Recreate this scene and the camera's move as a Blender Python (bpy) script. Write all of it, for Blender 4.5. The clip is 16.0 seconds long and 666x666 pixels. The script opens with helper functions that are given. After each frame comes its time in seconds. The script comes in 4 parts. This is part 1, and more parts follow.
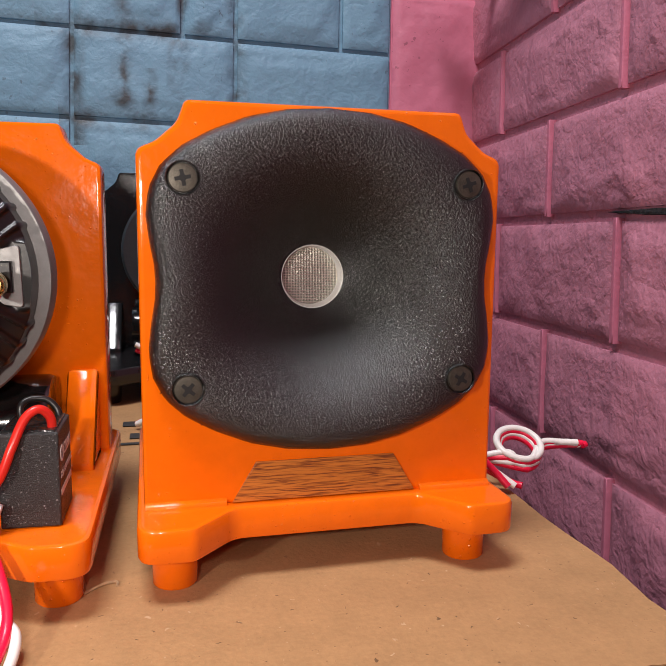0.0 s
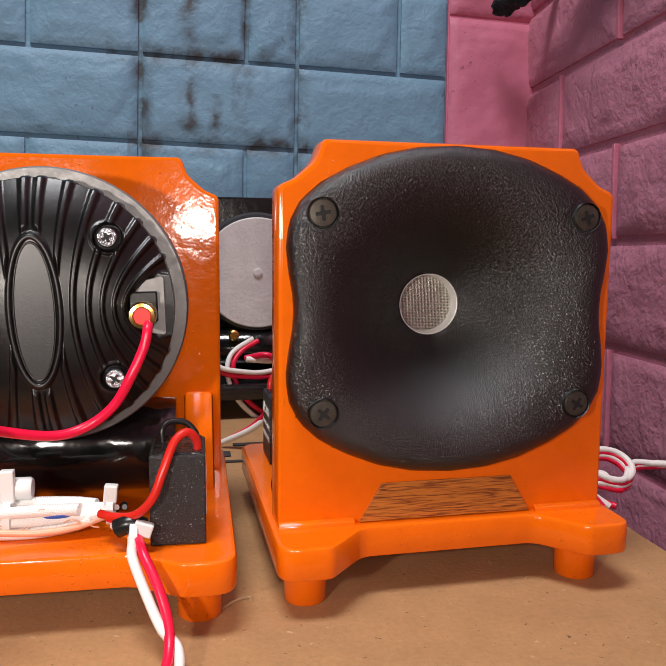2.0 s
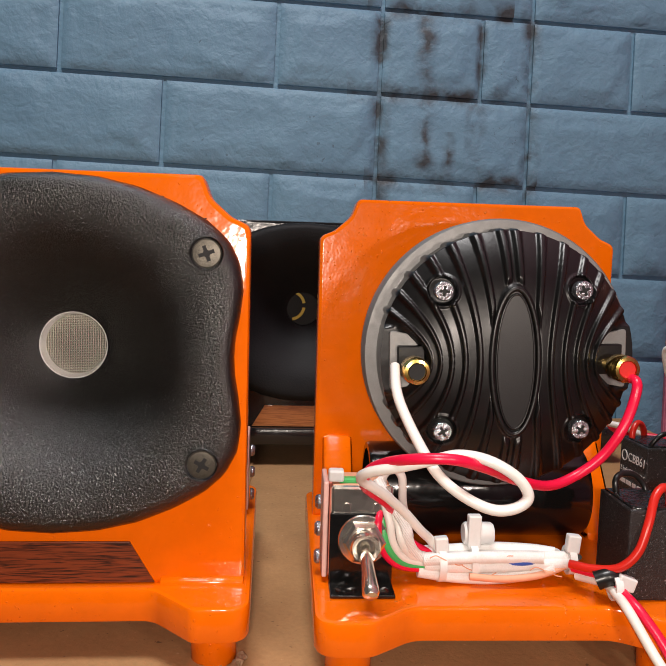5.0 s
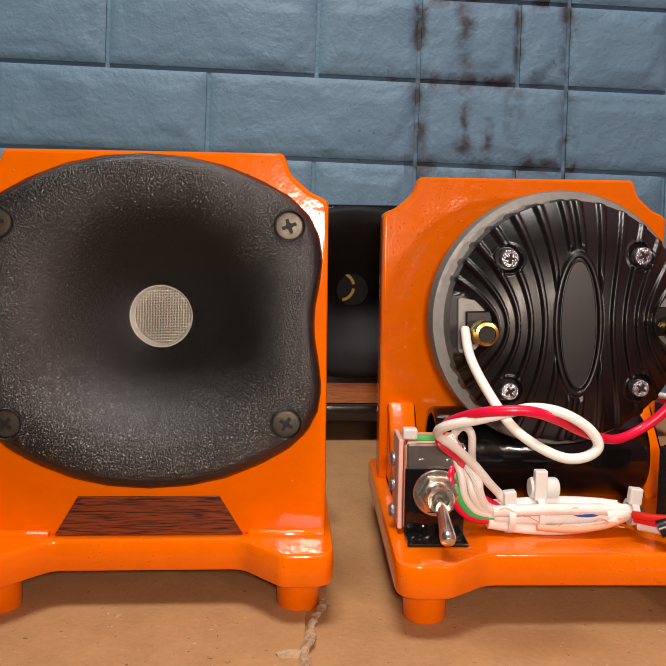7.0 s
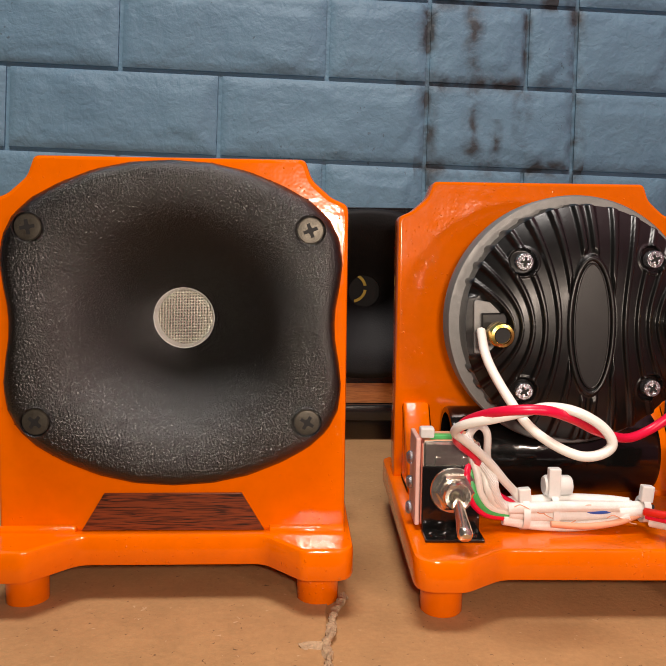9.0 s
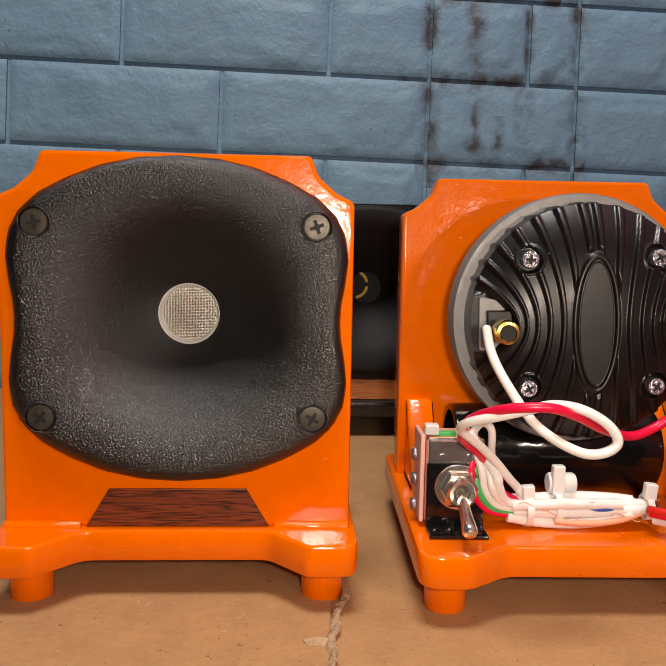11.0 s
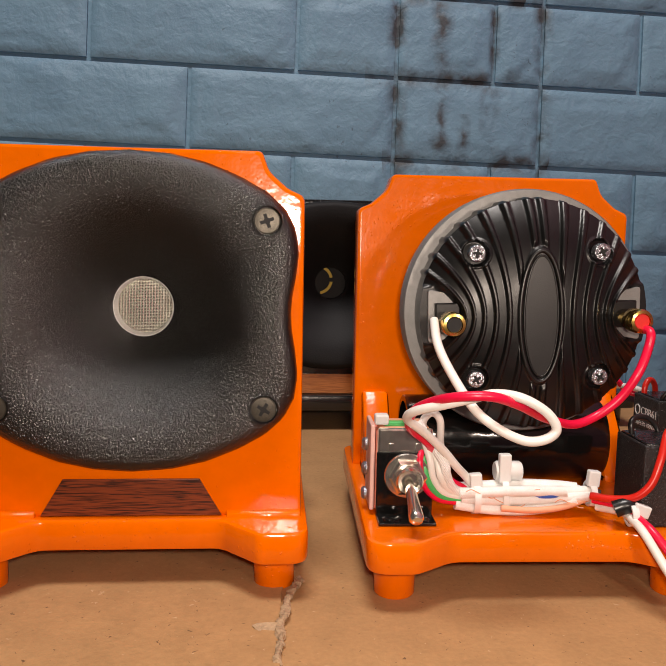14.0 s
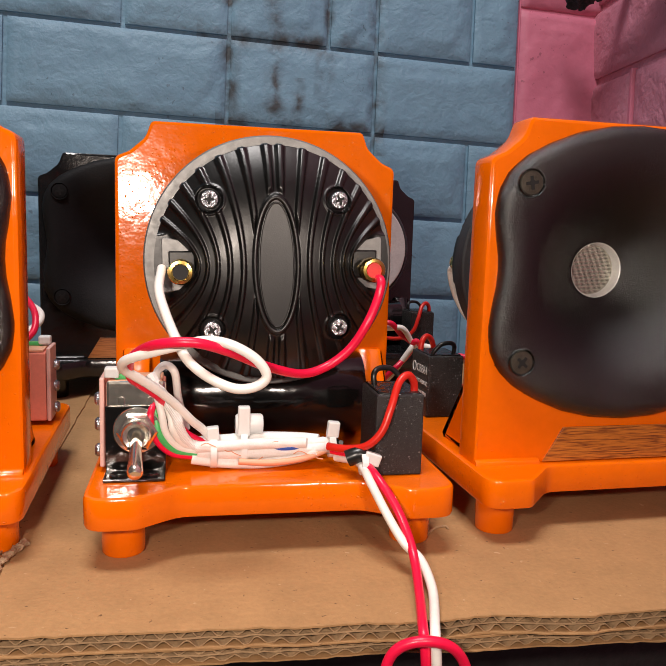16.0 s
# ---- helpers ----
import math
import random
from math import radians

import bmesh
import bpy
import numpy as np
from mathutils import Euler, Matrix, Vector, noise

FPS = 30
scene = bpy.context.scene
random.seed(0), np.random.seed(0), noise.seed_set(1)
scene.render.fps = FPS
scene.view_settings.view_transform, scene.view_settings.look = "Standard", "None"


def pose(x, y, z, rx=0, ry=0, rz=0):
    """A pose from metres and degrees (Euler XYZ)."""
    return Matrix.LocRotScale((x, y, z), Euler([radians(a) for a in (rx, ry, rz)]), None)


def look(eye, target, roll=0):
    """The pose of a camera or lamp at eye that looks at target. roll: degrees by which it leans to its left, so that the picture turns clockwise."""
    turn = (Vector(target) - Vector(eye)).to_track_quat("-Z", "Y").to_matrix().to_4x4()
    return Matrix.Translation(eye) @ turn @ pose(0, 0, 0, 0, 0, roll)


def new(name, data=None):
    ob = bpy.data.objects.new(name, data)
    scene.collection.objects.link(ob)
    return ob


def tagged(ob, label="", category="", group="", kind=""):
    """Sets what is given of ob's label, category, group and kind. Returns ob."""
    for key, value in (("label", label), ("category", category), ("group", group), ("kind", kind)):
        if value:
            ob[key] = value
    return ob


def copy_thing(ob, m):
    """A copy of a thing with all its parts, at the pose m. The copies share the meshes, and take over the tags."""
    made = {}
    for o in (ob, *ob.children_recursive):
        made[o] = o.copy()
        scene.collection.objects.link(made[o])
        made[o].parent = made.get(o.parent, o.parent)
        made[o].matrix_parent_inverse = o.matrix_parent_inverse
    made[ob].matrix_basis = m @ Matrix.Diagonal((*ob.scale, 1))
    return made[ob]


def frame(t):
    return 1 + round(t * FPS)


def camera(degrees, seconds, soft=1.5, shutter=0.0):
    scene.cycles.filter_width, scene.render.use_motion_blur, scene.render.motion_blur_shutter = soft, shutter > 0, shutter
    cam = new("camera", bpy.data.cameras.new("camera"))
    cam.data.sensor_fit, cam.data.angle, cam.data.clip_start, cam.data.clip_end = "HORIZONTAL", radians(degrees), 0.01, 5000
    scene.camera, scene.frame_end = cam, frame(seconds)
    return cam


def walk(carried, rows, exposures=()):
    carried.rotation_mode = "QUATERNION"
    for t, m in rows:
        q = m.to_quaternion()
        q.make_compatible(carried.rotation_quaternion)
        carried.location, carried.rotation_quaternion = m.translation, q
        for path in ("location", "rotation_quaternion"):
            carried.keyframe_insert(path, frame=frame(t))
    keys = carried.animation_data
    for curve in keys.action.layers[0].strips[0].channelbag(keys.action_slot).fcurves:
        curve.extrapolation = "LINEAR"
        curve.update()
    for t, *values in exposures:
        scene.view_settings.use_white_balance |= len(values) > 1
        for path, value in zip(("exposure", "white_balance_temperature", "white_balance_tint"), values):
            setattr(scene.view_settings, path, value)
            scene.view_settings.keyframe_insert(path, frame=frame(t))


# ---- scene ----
cam = camera(47.9, 16.0, 1.1)
METRES, EYE, TILT, LEAN, TURN = 0.35, 0.1395, -8.0, -0.6, -12.7
ROWS = [
    (0.0, 0.0, 0.0, 0.0, 0.0, 0.0, -0.0),
    (0.5, -0.0135, -0.0064, 0.0023, 0.3, 0.24, 0.03),
    (1.0, -0.0476, -0.0145, 0.0007, 0.6, 0.59, 0.05),
    (1.5, -0.0894, -0.0343, 0.013, 1.01, 0.87, -0.07),
    (2.0, -0.1244, -0.0401, 0.0149, 1.41, 1.04, -0.13),
    (2.5, -0.1527, -0.0443, 0.0104, 1.75, 1.18, -0.34),
    (3.0, -0.2449, -0.0597, -0.0056, 2.37, 1.65, -0.73),
    (3.5, -0.3585, -0.0869, -0.0003, 3.81, 2.36, -1.1),
    (4.0, -0.448, -0.0915, 0.013, 5.4, 2.85, -1.55),
    (4.5, -0.4941, -0.0907, 0.0211, 6.84, 2.97, -1.99),
    (5.0, -0.551, -0.0899, 0.0343, 7.91, 2.85, -2.21),
    (7.5, -0.6011, -0.1644, -0.0047, 10.08, 2.2, -1.38),
    (8.0, -0.6099, -0.1709, -0.0009, 10.18, 2.24, -1.41),
    (8.5, -0.6127, -0.1771, 0.0004, 10.16, 2.28, -1.48),
    (9.0, -0.6113, -0.18, -0.0002, 10.19, 2.25, -1.51),
    (9.5, -0.6139, -0.1792, 0.0001, 10.26, 2.15, -1.55),
    (12.0, -0.6215, -0.1862, 0.0001, 9.82, 1.9, -1.94),
    (12.5, -0.6119, -0.1888, -0.0025, 9.71, 1.94, -1.78),
    (13.0, -0.6157, -0.1924, -0.0006, 9.6, 1.95, -1.71),
    (13.5, -0.6097, -0.1923, -0.0026, 9.29, 1.94, -1.61),
    (14.0, -0.5845, -0.1933, -0.0065, 8.36, 1.84, -1.66),
    (14.5, -0.5721, -0.1779, 0.0021, 6.68, 1.73, -1.85),
    (15.0, -0.5011, -0.1882, -0.0064, 4.21, 1.37, -1.89),
    (15.5, -0.4245, -0.1679, -0.0229, 2.06, 0.79, -1.66),
    (16.0, -0.3857, -0.1466, -0.0345, 0.65, 0.33, -1.31),
]
walk(cam, [(t, pose(0, 0, EYE, TILT, LEAN, TURN) @ pose(METRES * x, METRES * y, METRES * z, 90 + pitch, roll, yaw)) for t, x, y, z, yaw, pitch, roll in ROWS],
     [(0.0, 0.23, 6750, 15), (1.5, 0.08, 6750, 15), (3.5, -0.18, 6750, 13), (5.0, -0.18, 7050, 15), (7.5, -0.2, 7650, 17), (13.5, -0.2, 7650, 17), (15.0, -0.24, 7400, 18), (16.0, -0.08, 7250, 16)])

# ---- world, lamps ----
world = bpy.data.worlds.new("world")
scene.world = world
world.use_nodes = True
world.node_tree.nodes["Background"].inputs["Color"].default_value = (0.9, 0.95, 1.0, 1)
world.node_tree.nodes["Background"].inputs["Strength"].default_value = 0.015


def area_lamp(name, m, sx, sy, watts, colour):
    d = bpy.data.lights.new(name, "AREA")
    d.shape, d.size, d.size_y, d.energy, d.color = "RECTANGLE", sx, sy, watts, colour
    ob = new(name, d)
    ob.matrix_world = m
    return ob


# two small lamps added beside the camera's way for its moving torch, and the wide lamp under the ceiling
for lamp_x, watts in ((-0.204, 0.95), (-0.045, 0.37)):
    area_lamp("video_lamp", look((lamp_x, -0.040, 0.166), (lamp_x + 0.01, 0.35, 0.125)), 0.024, 0.016, watts, (1.0, 0.93, 0.86))
area_lamp("ceiling_lamp", look((-0.30, -0.02, 1.70), (-0.28, 0.20, 0.0)), 0.60, 0.40, 28.0, (0.92, 0.96, 1.0))

# ---- materials ----


def shade(name, base, rough=0.5, metal=0.0, vary=0.0, scale=60.0, bump=0.0, bump_scale=400.0, coat=0.0, dark=None, spec=0.5, rvary=0.0, depth=0.9):
    """A principled material with a two-scale colour variation, a bump and uneven gloss."""
    m = bpy.data.materials.new(name)
    m.use_nodes = True
    nt = m.node_tree
    b = nt.nodes["Principled BSDF"]
    b.inputs["Roughness"].default_value, b.inputs["Metallic"].default_value = rough, metal
    b.inputs["Coat Weight"].default_value, b.inputs["Coat Roughness"].default_value = coat, 0.06
    b.inputs["Specular IOR Level"].default_value = spec
    b.inputs["Base Color"].default_value = (*base, 1)
    tc = nt.nodes.new("ShaderNodeTexCoord")

    def noise_node(s, detail=4.0, rough_=0.6):
        n = nt.nodes.new("ShaderNodeTexNoise")
        n.inputs["Scale"].default_value, n.inputs["Detail"].default_value, n.inputs["Roughness"].default_value = s, detail, rough_
        nt.links.new(tc.outputs["Object"], n.inputs["Vector"])
        return n

    if vary:
        big, fine = noise_node(scale), noise_node(scale * 9, 3)
        add = nt.nodes.new("ShaderNodeMath")
        add.operation = "MULTIPLY_ADD"
        add.inputs[1].default_value = 0.45
        nt.links.new(fine.outputs["Fac"], add.inputs[0])
        sc = nt.nodes.new("ShaderNodeMath")
        sc.operation = "MULTIPLY"
        sc.inputs[1].default_value = 0.55
        nt.links.new(big.outputs["Fac"], sc.inputs[0])
        nt.links.new(sc.outputs[0], add.inputs[2])
        ramp = nt.nodes.new("ShaderNodeValToRGB")
        ramp.color_ramp.elements[0].position, ramp.color_ramp.elements[1].position = 0.32, 0.68
        lo = dark or [c * (1 - vary) for c in base]
        ramp.color_ramp.elements[0].color = (*lo, 1)
        ramp.color_ramp.elements[1].color = (*[min(1, c * (1 + vary * 0.5)) for c in base], 1)
        nt.links.new(add.outputs[0], ramp.inputs["Fac"])
        nt.links.new(ramp.outputs["Color"], b.inputs["Base Color"])
    if rvary:
        rn = noise_node(scale * 1.7)
        mr = nt.nodes.new("ShaderNodeMapRange")
        mr.inputs["To Min"].default_value, mr.inputs["To Max"].default_value = max(0.02, rough - rvary), rough + rvary
        mr.inputs["From Min"].default_value, mr.inputs["From Max"].default_value = 0.3, 0.7
        nt.links.new(rn.outputs["Fac"], mr.inputs["Value"])
        nt.links.new(mr.outputs[0], b.inputs["Roughness"])
    if bump:
        bn = noise_node(bump_scale, 3)
        bp = nt.nodes.new("ShaderNodeBump")
        bp.inputs["Strength"].default_value, bp.inputs["Distance"].default_value = bump, depth / bump_scale
        nt.links.new(bn.outputs["Fac"], bp.inputs["Height"])
        nt.links.new(bp.outputs["Normal"], b.inputs["Normal"])
    return m


ORANGE = shade("orange_gloss_paint", (0.87, 0.150, 0.004), 0.12, vary=0.10, scale=14, bump=0.03, bump_scale=90, rvary=0.06, spec=0.45)
BLACK_PAINT = shade("black_gloss_paint", (0.012, 0.012, 0.013), 0.18, vary=0.2, scale=20, bump=0.05, bump_scale=160, coat=0.4)
HORN = shade("black_grained_plastic", (0.0030, 0.0028, 0.0026), 0.21, vary=0.3, scale=190, bump=1.0, bump_scale=1220, spec=0.85, depth=0.72, dark=(0.002, 0.002, 0.002))
HORN_OLD = shade("black_matt_plastic", (0.010, 0.010, 0.011), 0.6, spec=0.2, vary=0.2, scale=60, bump=0.2, bump_scale=700)
COVER = shade("black_moulded_plastic", (0.004, 0.004, 0.004), 0.33, vary=0.15, scale=40, bump=0.03, bump_scale=500, rvary=0.05)
BADGE = shade("dark_grey_badge", (0.012, 0.012, 0.012), 0.36, spec=0.5, vary=0.25, scale=120, bump=0.10, bump_scale=1800)
STEEL = shade("brushed_steel", (0.23, 0.23, 0.225), 0.48, 0.45, vary=0.14, scale=200, bump=0.10, bump_scale=2600, rvary=0.08)
FERRITE = shade("dark_ferrite", (0.03, 0.03, 0.033), 0.55, vary=0.3, scale=60, bump=0.15, bump_scale=500)
CHROME = shade("nickel_plate", (0.78, 0.74, 0.66), 0.20, 0.95, vary=0.1, scale=120, rvary=0.05)
ZINC = shade("zinc_screw", (0.48, 0.50, 0.54), 0.22, 0.9, vary=0.6, scale=500, bump=0.7, bump_scale=700)
GOLD = shade("gold_plate", (0.83, 0.56, 0.16), 0.2, 1.0, vary=0.1, scale=150)
BLACK_SCREW = shade("worn_black_screw", (0.085, 0.075, 0.058), 0.40, 0.55, vary=0.5, scale=300, bump=0.15, bump_scale=1500)
SLOT = shade("slot_black", (0.004, 0.004, 0.004), 0.7, vary=0.3, scale=200)
RED_DOT = shade("red_plastic", (0.72, 0.03, 0.025), 0.35, vary=0.1, scale=100)
WIRE_RED = shade("pink_red_wire", (0.78, 0.008, 0.05), 0.32, vary=0.08, scale=60, bump=0.04, bump_scale=300)
WIRE_ORANGE_RED = shade("red_wire", (0.62, 0.02, 0.012), 0.3, vary=0.1, scale=60)
WIRE_WHITE = shade("white_wire", (0.80, 0.77, 0.72), 0.36, vary=0.08, scale=60, bump=0.04, bump_scale=300)
WIRE_GREEN = shade("green_wire", (0.05, 0.42, 0.12), 0.35, vary=0.1, scale=60)
WIRE_BLUE = shade("blue_wire", (0.02, 0.10, 0.5), 0.35, vary=0.1, scale=60)
WIRE_PEACH = shade("peach_wire", (0.75, 0.38, 0.24), 0.4, vary=0.1, scale=60)
WIRE_BLACK = shade("black_wire", (0.01, 0.01, 0.01), 0.3, vary=0.2, scale=60)
SHRINK = shade("black_shrink_tube", (0.006, 0.006, 0.006), 0.14, vary=0.2, scale=50, bump=0.05, bump_scale=45, coat=0.2)
TIE = shade("white_nylon", (0.74, 0.74, 0.72), 0.38, vary=0.05, scale=80)
EPOXY = shade("black_epoxy", (0.012, 0.012, 0.012), 0.2, vary=0.3, scale=80, bump=0.6, bump_scale=120)
CAP = shade("black_speckled_case", (0.016, 0.016, 0.017), 0.40, vary=0.5, scale=300, bump=1.0, bump_scale=1500)


def add_specks(m, colour, scale, limit, amount):
    """Small dark fibres and dirt in a surface."""
    nt = m.node_tree
    b = nt.nodes["Principled BSDF"]
    tc = nt.nodes.new("ShaderNodeTexCoord")
    n = nt.nodes.new("ShaderNodeTexNoise")
    n.inputs["Scale"].default_value, n.inputs["Detail"].default_value, n.inputs["Distortion"].default_value = scale, 2.0, 0.6
    nt.links.new(tc.outputs["Object"], n.inputs["Vector"])
    mr = nt.nodes.new("ShaderNodeMapRange")
    mr.inputs["From Min"].default_value, mr.inputs["From Max"].default_value, mr.inputs["To Max"].default_value = limit, limit + 0.05, amount
    nt.links.new(n.outputs["Fac"], mr.inputs["Value"])
    mix = nt.nodes.new("ShaderNodeMix")
    mix.data_type = "RGBA"
    nt.links.new(mr.outputs[0], mix.inputs["Factor"])
    nt.links.new(b.inputs["Base Color"].links[0].from_socket, mix.inputs[6])
    mix.inputs[7].default_value = (*colour, 1)
    nt.links.new(mix.outputs[2], b.inputs["Base Color"])


def add_nibs(m, scale, limit, height):
    """Dust caught in the paint: scattered pimples on top of its relief."""
    nt = m.node_tree
    b = nt.nodes["Principled BSDF"]
    tc = nt.nodes.new("ShaderNodeTexCoord")
    n = nt.nodes.new("ShaderNodeTexNoise")
    n.inputs["Scale"].default_value, n.inputs["Detail"].default_value = scale, 1.0
    patch = nt.nodes.new("ShaderNodeTexNoise")
    patch.inputs["Scale"].default_value, patch.inputs["Detail"].default_value = 26.0, 3.0
    for node in (n, patch):
        nt.links.new(tc.outputs["Object"], node.inputs["Vector"])
    add = nt.nodes.new("ShaderNodeMath")
    add.operation = "MULTIPLY_ADD"
    add.inputs[1].default_value = 0.35
    nt.links.new(patch.outputs["Fac"], add.inputs[0])
    nt.links.new(n.outputs["Fac"], add.inputs[2])
    mr = nt.nodes.new("ShaderNodeMapRange")
    mr.inputs["From Min"].default_value, mr.inputs["From Max"].default_value = limit, limit + 0.08
    nt.links.new(add.outputs[0], mr.inputs["Value"])
    bp = nt.nodes.new("ShaderNodeBump")
    bp.inputs["Strength"].default_value, bp.inputs["Distance"].default_value = 0.8, height
    nt.links.new(mr.outputs[0], bp.inputs["Height"])
    nt.links.new(b.inputs["Normal"].links[0].from_socket, bp.inputs["Normal"])
    nt.links.new(bp.outputs["Normal"], b.inputs["Normal"])


add_nibs(ORANGE, 620, 0.87, 0.00025)
PRINT = shade("white_print", (0.7, 0.7, 0.68), 0.5, vary=0.15, scale=200)
PINK_BODY = shade("salmon_plastic", (0.78, 0.25, 0.18), 0.4, vary=0.1, scale=80)
INK = shade("black_ink", (0.03, 0.028, 0.026), 0.7, vary=0.4, scale=150)
YELLOW = shade("yellow_print", (0.62, 0.42, 0.02), 0.5, vary=0.2, scale=150)
DARK = shade("dark_support", (0.02, 0.019, 0.018), 0.6, vary=0.4, scale=20, bump=0.2, bump_scale=100)
SOOT = shade("sooty_black", (0.012, 0.010, 0.010), 0.75, vary=0.5, scale=50, bump=0.6, bump_scale=120)
CARD = shade("brown_cardboard", (0.395, 0.220, 0.100), 0.74, vary=0.18, scale=45, bump=0.16, bump_scale=420, spec=0.2)
add_specks(CARD, (0.10, 0.055, 0.03), 420, 0.70, 0.8)
add_specks(CARD, (0.60, 0.42, 0.26), 300, 0.71, 0.5)
add_specks(CAP, (0.26, 0.26, 0.27), 1000, 0.645, 0.8)
CARD_EDGE = shade("cut_cardboard", (0.42, 0.27, 0.15), 0.8, vary=0.3, scale=60, bump=0.3, bump_scale=300, spec=0.2)
TORN = shade("torn_paper", (0.40, 0.27, 0.165), 0.85, vary=0.35, scale=90, bump=0.6, bump_scale=300, spec=0.2)
# plaster of the unseen room sides, set dark to lower the fill light
PLASTER = shade("dull_plaster", (0.13, 0.125, 0.12), 0.8, vary=0.15, scale=3, bump=0.3, bump_scale=30)
CONCRETE = shade("grey_concrete", (0.25, 0.24, 0.23), 0.85, vary=0.3, scale=3, bump=0.3, bump_scale=30)
WHITE_CAP = shade("white_painted_disc", (0.70, 0.69, 0.68), 0.45, 0.2, vary=0.16, scale=70, bump=0.15, bump_scale=300)


def sleeve_material():
    m = shade("braided_sleeve", (0.90, 0.90, 0.89), 0.6, vary=0.10, scale=200, dark=(0.80, 0.77, 0.73))
    nt = m.node_tree
    b = nt.nodes["Principled BSDF"]
    tc = nt.nodes.new("ShaderNodeTexCoord")
    acc = None
    for turn in (35, -35):
        mp = nt.nodes.new("ShaderNodeMapping")
        mp.inputs["Rotation"].default_value = (0, radians(turn), 0)
        w = nt.nodes.new("ShaderNodeTexWave")
        w.inputs["Scale"].default_value = 420
        nt.links.new(tc.outputs["Object"], mp.inputs["Vector"])
        nt.links.new(mp.outputs[0], w.inputs["Vector"])
        if acc is None:
            acc = w.outputs["Fac"]
        else:
            mx = nt.nodes.new("ShaderNodeMath")
            mx.operation = "MULTIPLY"
            nt.links.new(acc, mx.inputs[0])
            nt.links.new(w.outputs["Fac"], mx.inputs[1])
            acc = mx.outputs[0]
    bp = nt.nodes.new("ShaderNodeBump")
    bp.inputs["Strength"].default_value, bp.inputs["Distance"].default_value = 0.7, 0.0004
    nt.links.new(acc, bp.inputs["Height"])
    nt.links.new(bp.outputs["Normal"], b.inputs["Normal"])
    return m


SLEEVE = sleeve_material()


def mesh_screen_material():
    """Woven wire: two crossed waves make holes and wires."""
    m = bpy.data.materials.new("woven_wire_screen")
    m.use_nodes = True
    nt = m.node_tree
    b = nt.nodes["Principled BSDF"]
    b.inputs["Metallic"].default_value, b.inputs["Roughness"].default_value = 0.75, 0.24
    tc = nt.nodes.new("ShaderNodeTexCoord")
    outs = []
    for axis in ("X", "Z"):
        w = nt.nodes.new("ShaderNodeTexWave")
        w.bands_direction = axis
        w.inputs["Scale"].default_value = 450
        nt.links.new(tc.outputs["Object"], w.inputs["Vector"])
        outs.append(w.outputs["Fac"])
    mx = nt.nodes.new("ShaderNodeMath")
    mx.operation = "MAXIMUM"
    nt.links.new(outs[0], mx.inputs[0])
    nt.links.new(outs[1], mx.inputs[1])
    ramp = nt.nodes.new("ShaderNodeValToRGB")
    ramp.color_ramp.elements[0].position, ramp.color_ramp.elements[1].position = 0.45, 0.98
    ramp.color_ramp.elements[0].color, ramp.color_ramp.elements[1].color = (0.010, 0.010, 0.008, 1), (0.66, 0.63, 0.54, 1)
    nt.links.new(mx.outputs[0], ramp.inputs["Fac"])
    nt.links.new(ramp.outputs["Color"], b.inputs["Base Color"])
    bp = nt.nodes.new("ShaderNodeBump")
    bp.inputs["Strength"].default_value, bp.inputs["Distance"].default_value = 0.7, 0.0002
    nt.links.new(mx.outputs[0], bp.inputs["Height"])
    nt.links.new(bp.outputs["Normal"], b.inputs["Normal"])
    return m


SCREEN = mesh_screen_material()
RING = shade("bare_aluminium_ring", (0.94, 0.93, 0.90), 0.40, 0.25, vary=0.15, scale=300, bump=0.2, bump_scale=900)


def wood_material(name, light, deep):
    m = bpy.data.materials.new(name)
    m.use_nodes = True
    nt = m.node_tree
    b = nt.nodes["Principled BSDF"]
    b.inputs["Roughness"].default_value, b.inputs["Coat Weight"].default_value = 0.4, 0.15
    tc = nt.nodes.new("ShaderNodeTexCoord")
    mp = nt.nodes.new("ShaderNodeMapping")
    mp.inputs["Scale"].default_value = (85, 200, 1700)
    n = nt.nodes.new("ShaderNodeTexNoise")
    n.inputs["Scale"].default_value, n.inputs["Detail"].default_value, n.inputs["Distortion"].default_value = 1.0, 5, 0.6
    nt.links.new(tc.outputs["Object"], mp.inputs["Vector"])
    nt.links.new(mp.outputs[0], n.inputs["Vector"])
    ramp = nt.nodes.new("ShaderNodeValToRGB")
    e = ramp.color_ramp.elements
    e[0].position, e[0].color = 0.36, (*deep, 1)
    e[1].position, e[1].color = 0.56, (*light, 1)
    nt.links.new(n.outputs["Fac"], ramp.inputs["Fac"])
    nt.links.new(ramp.outputs["Color"], b.inputs["Base Color"])
    bp = nt.nodes.new("ShaderNodeBump")
    bp.inputs["Strength"].default_value, bp.inputs["Distance"].default_value = 0.2, 0.0003
    nt.links.new(n.outputs["Fac"], bp.inputs["Height"])
    nt.links.new(bp.outputs["Normal"], b.inputs["Normal"])
    return m


WOOD = wood_material("reddish_wood_veneer", (0.56, 0.180, 0.028), (0.16, 0.038, 0.009))
WOOD_PLAIN = wood_material("plain_orange_wood", (0.50, 0.17, 0.045), (0.30, 0.085, 0.02))
WOOD_DARK = wood_material("dark_red_wood_veneer", (0.22, 0.042, 0.012), (0.025, 0.006, 0.003))


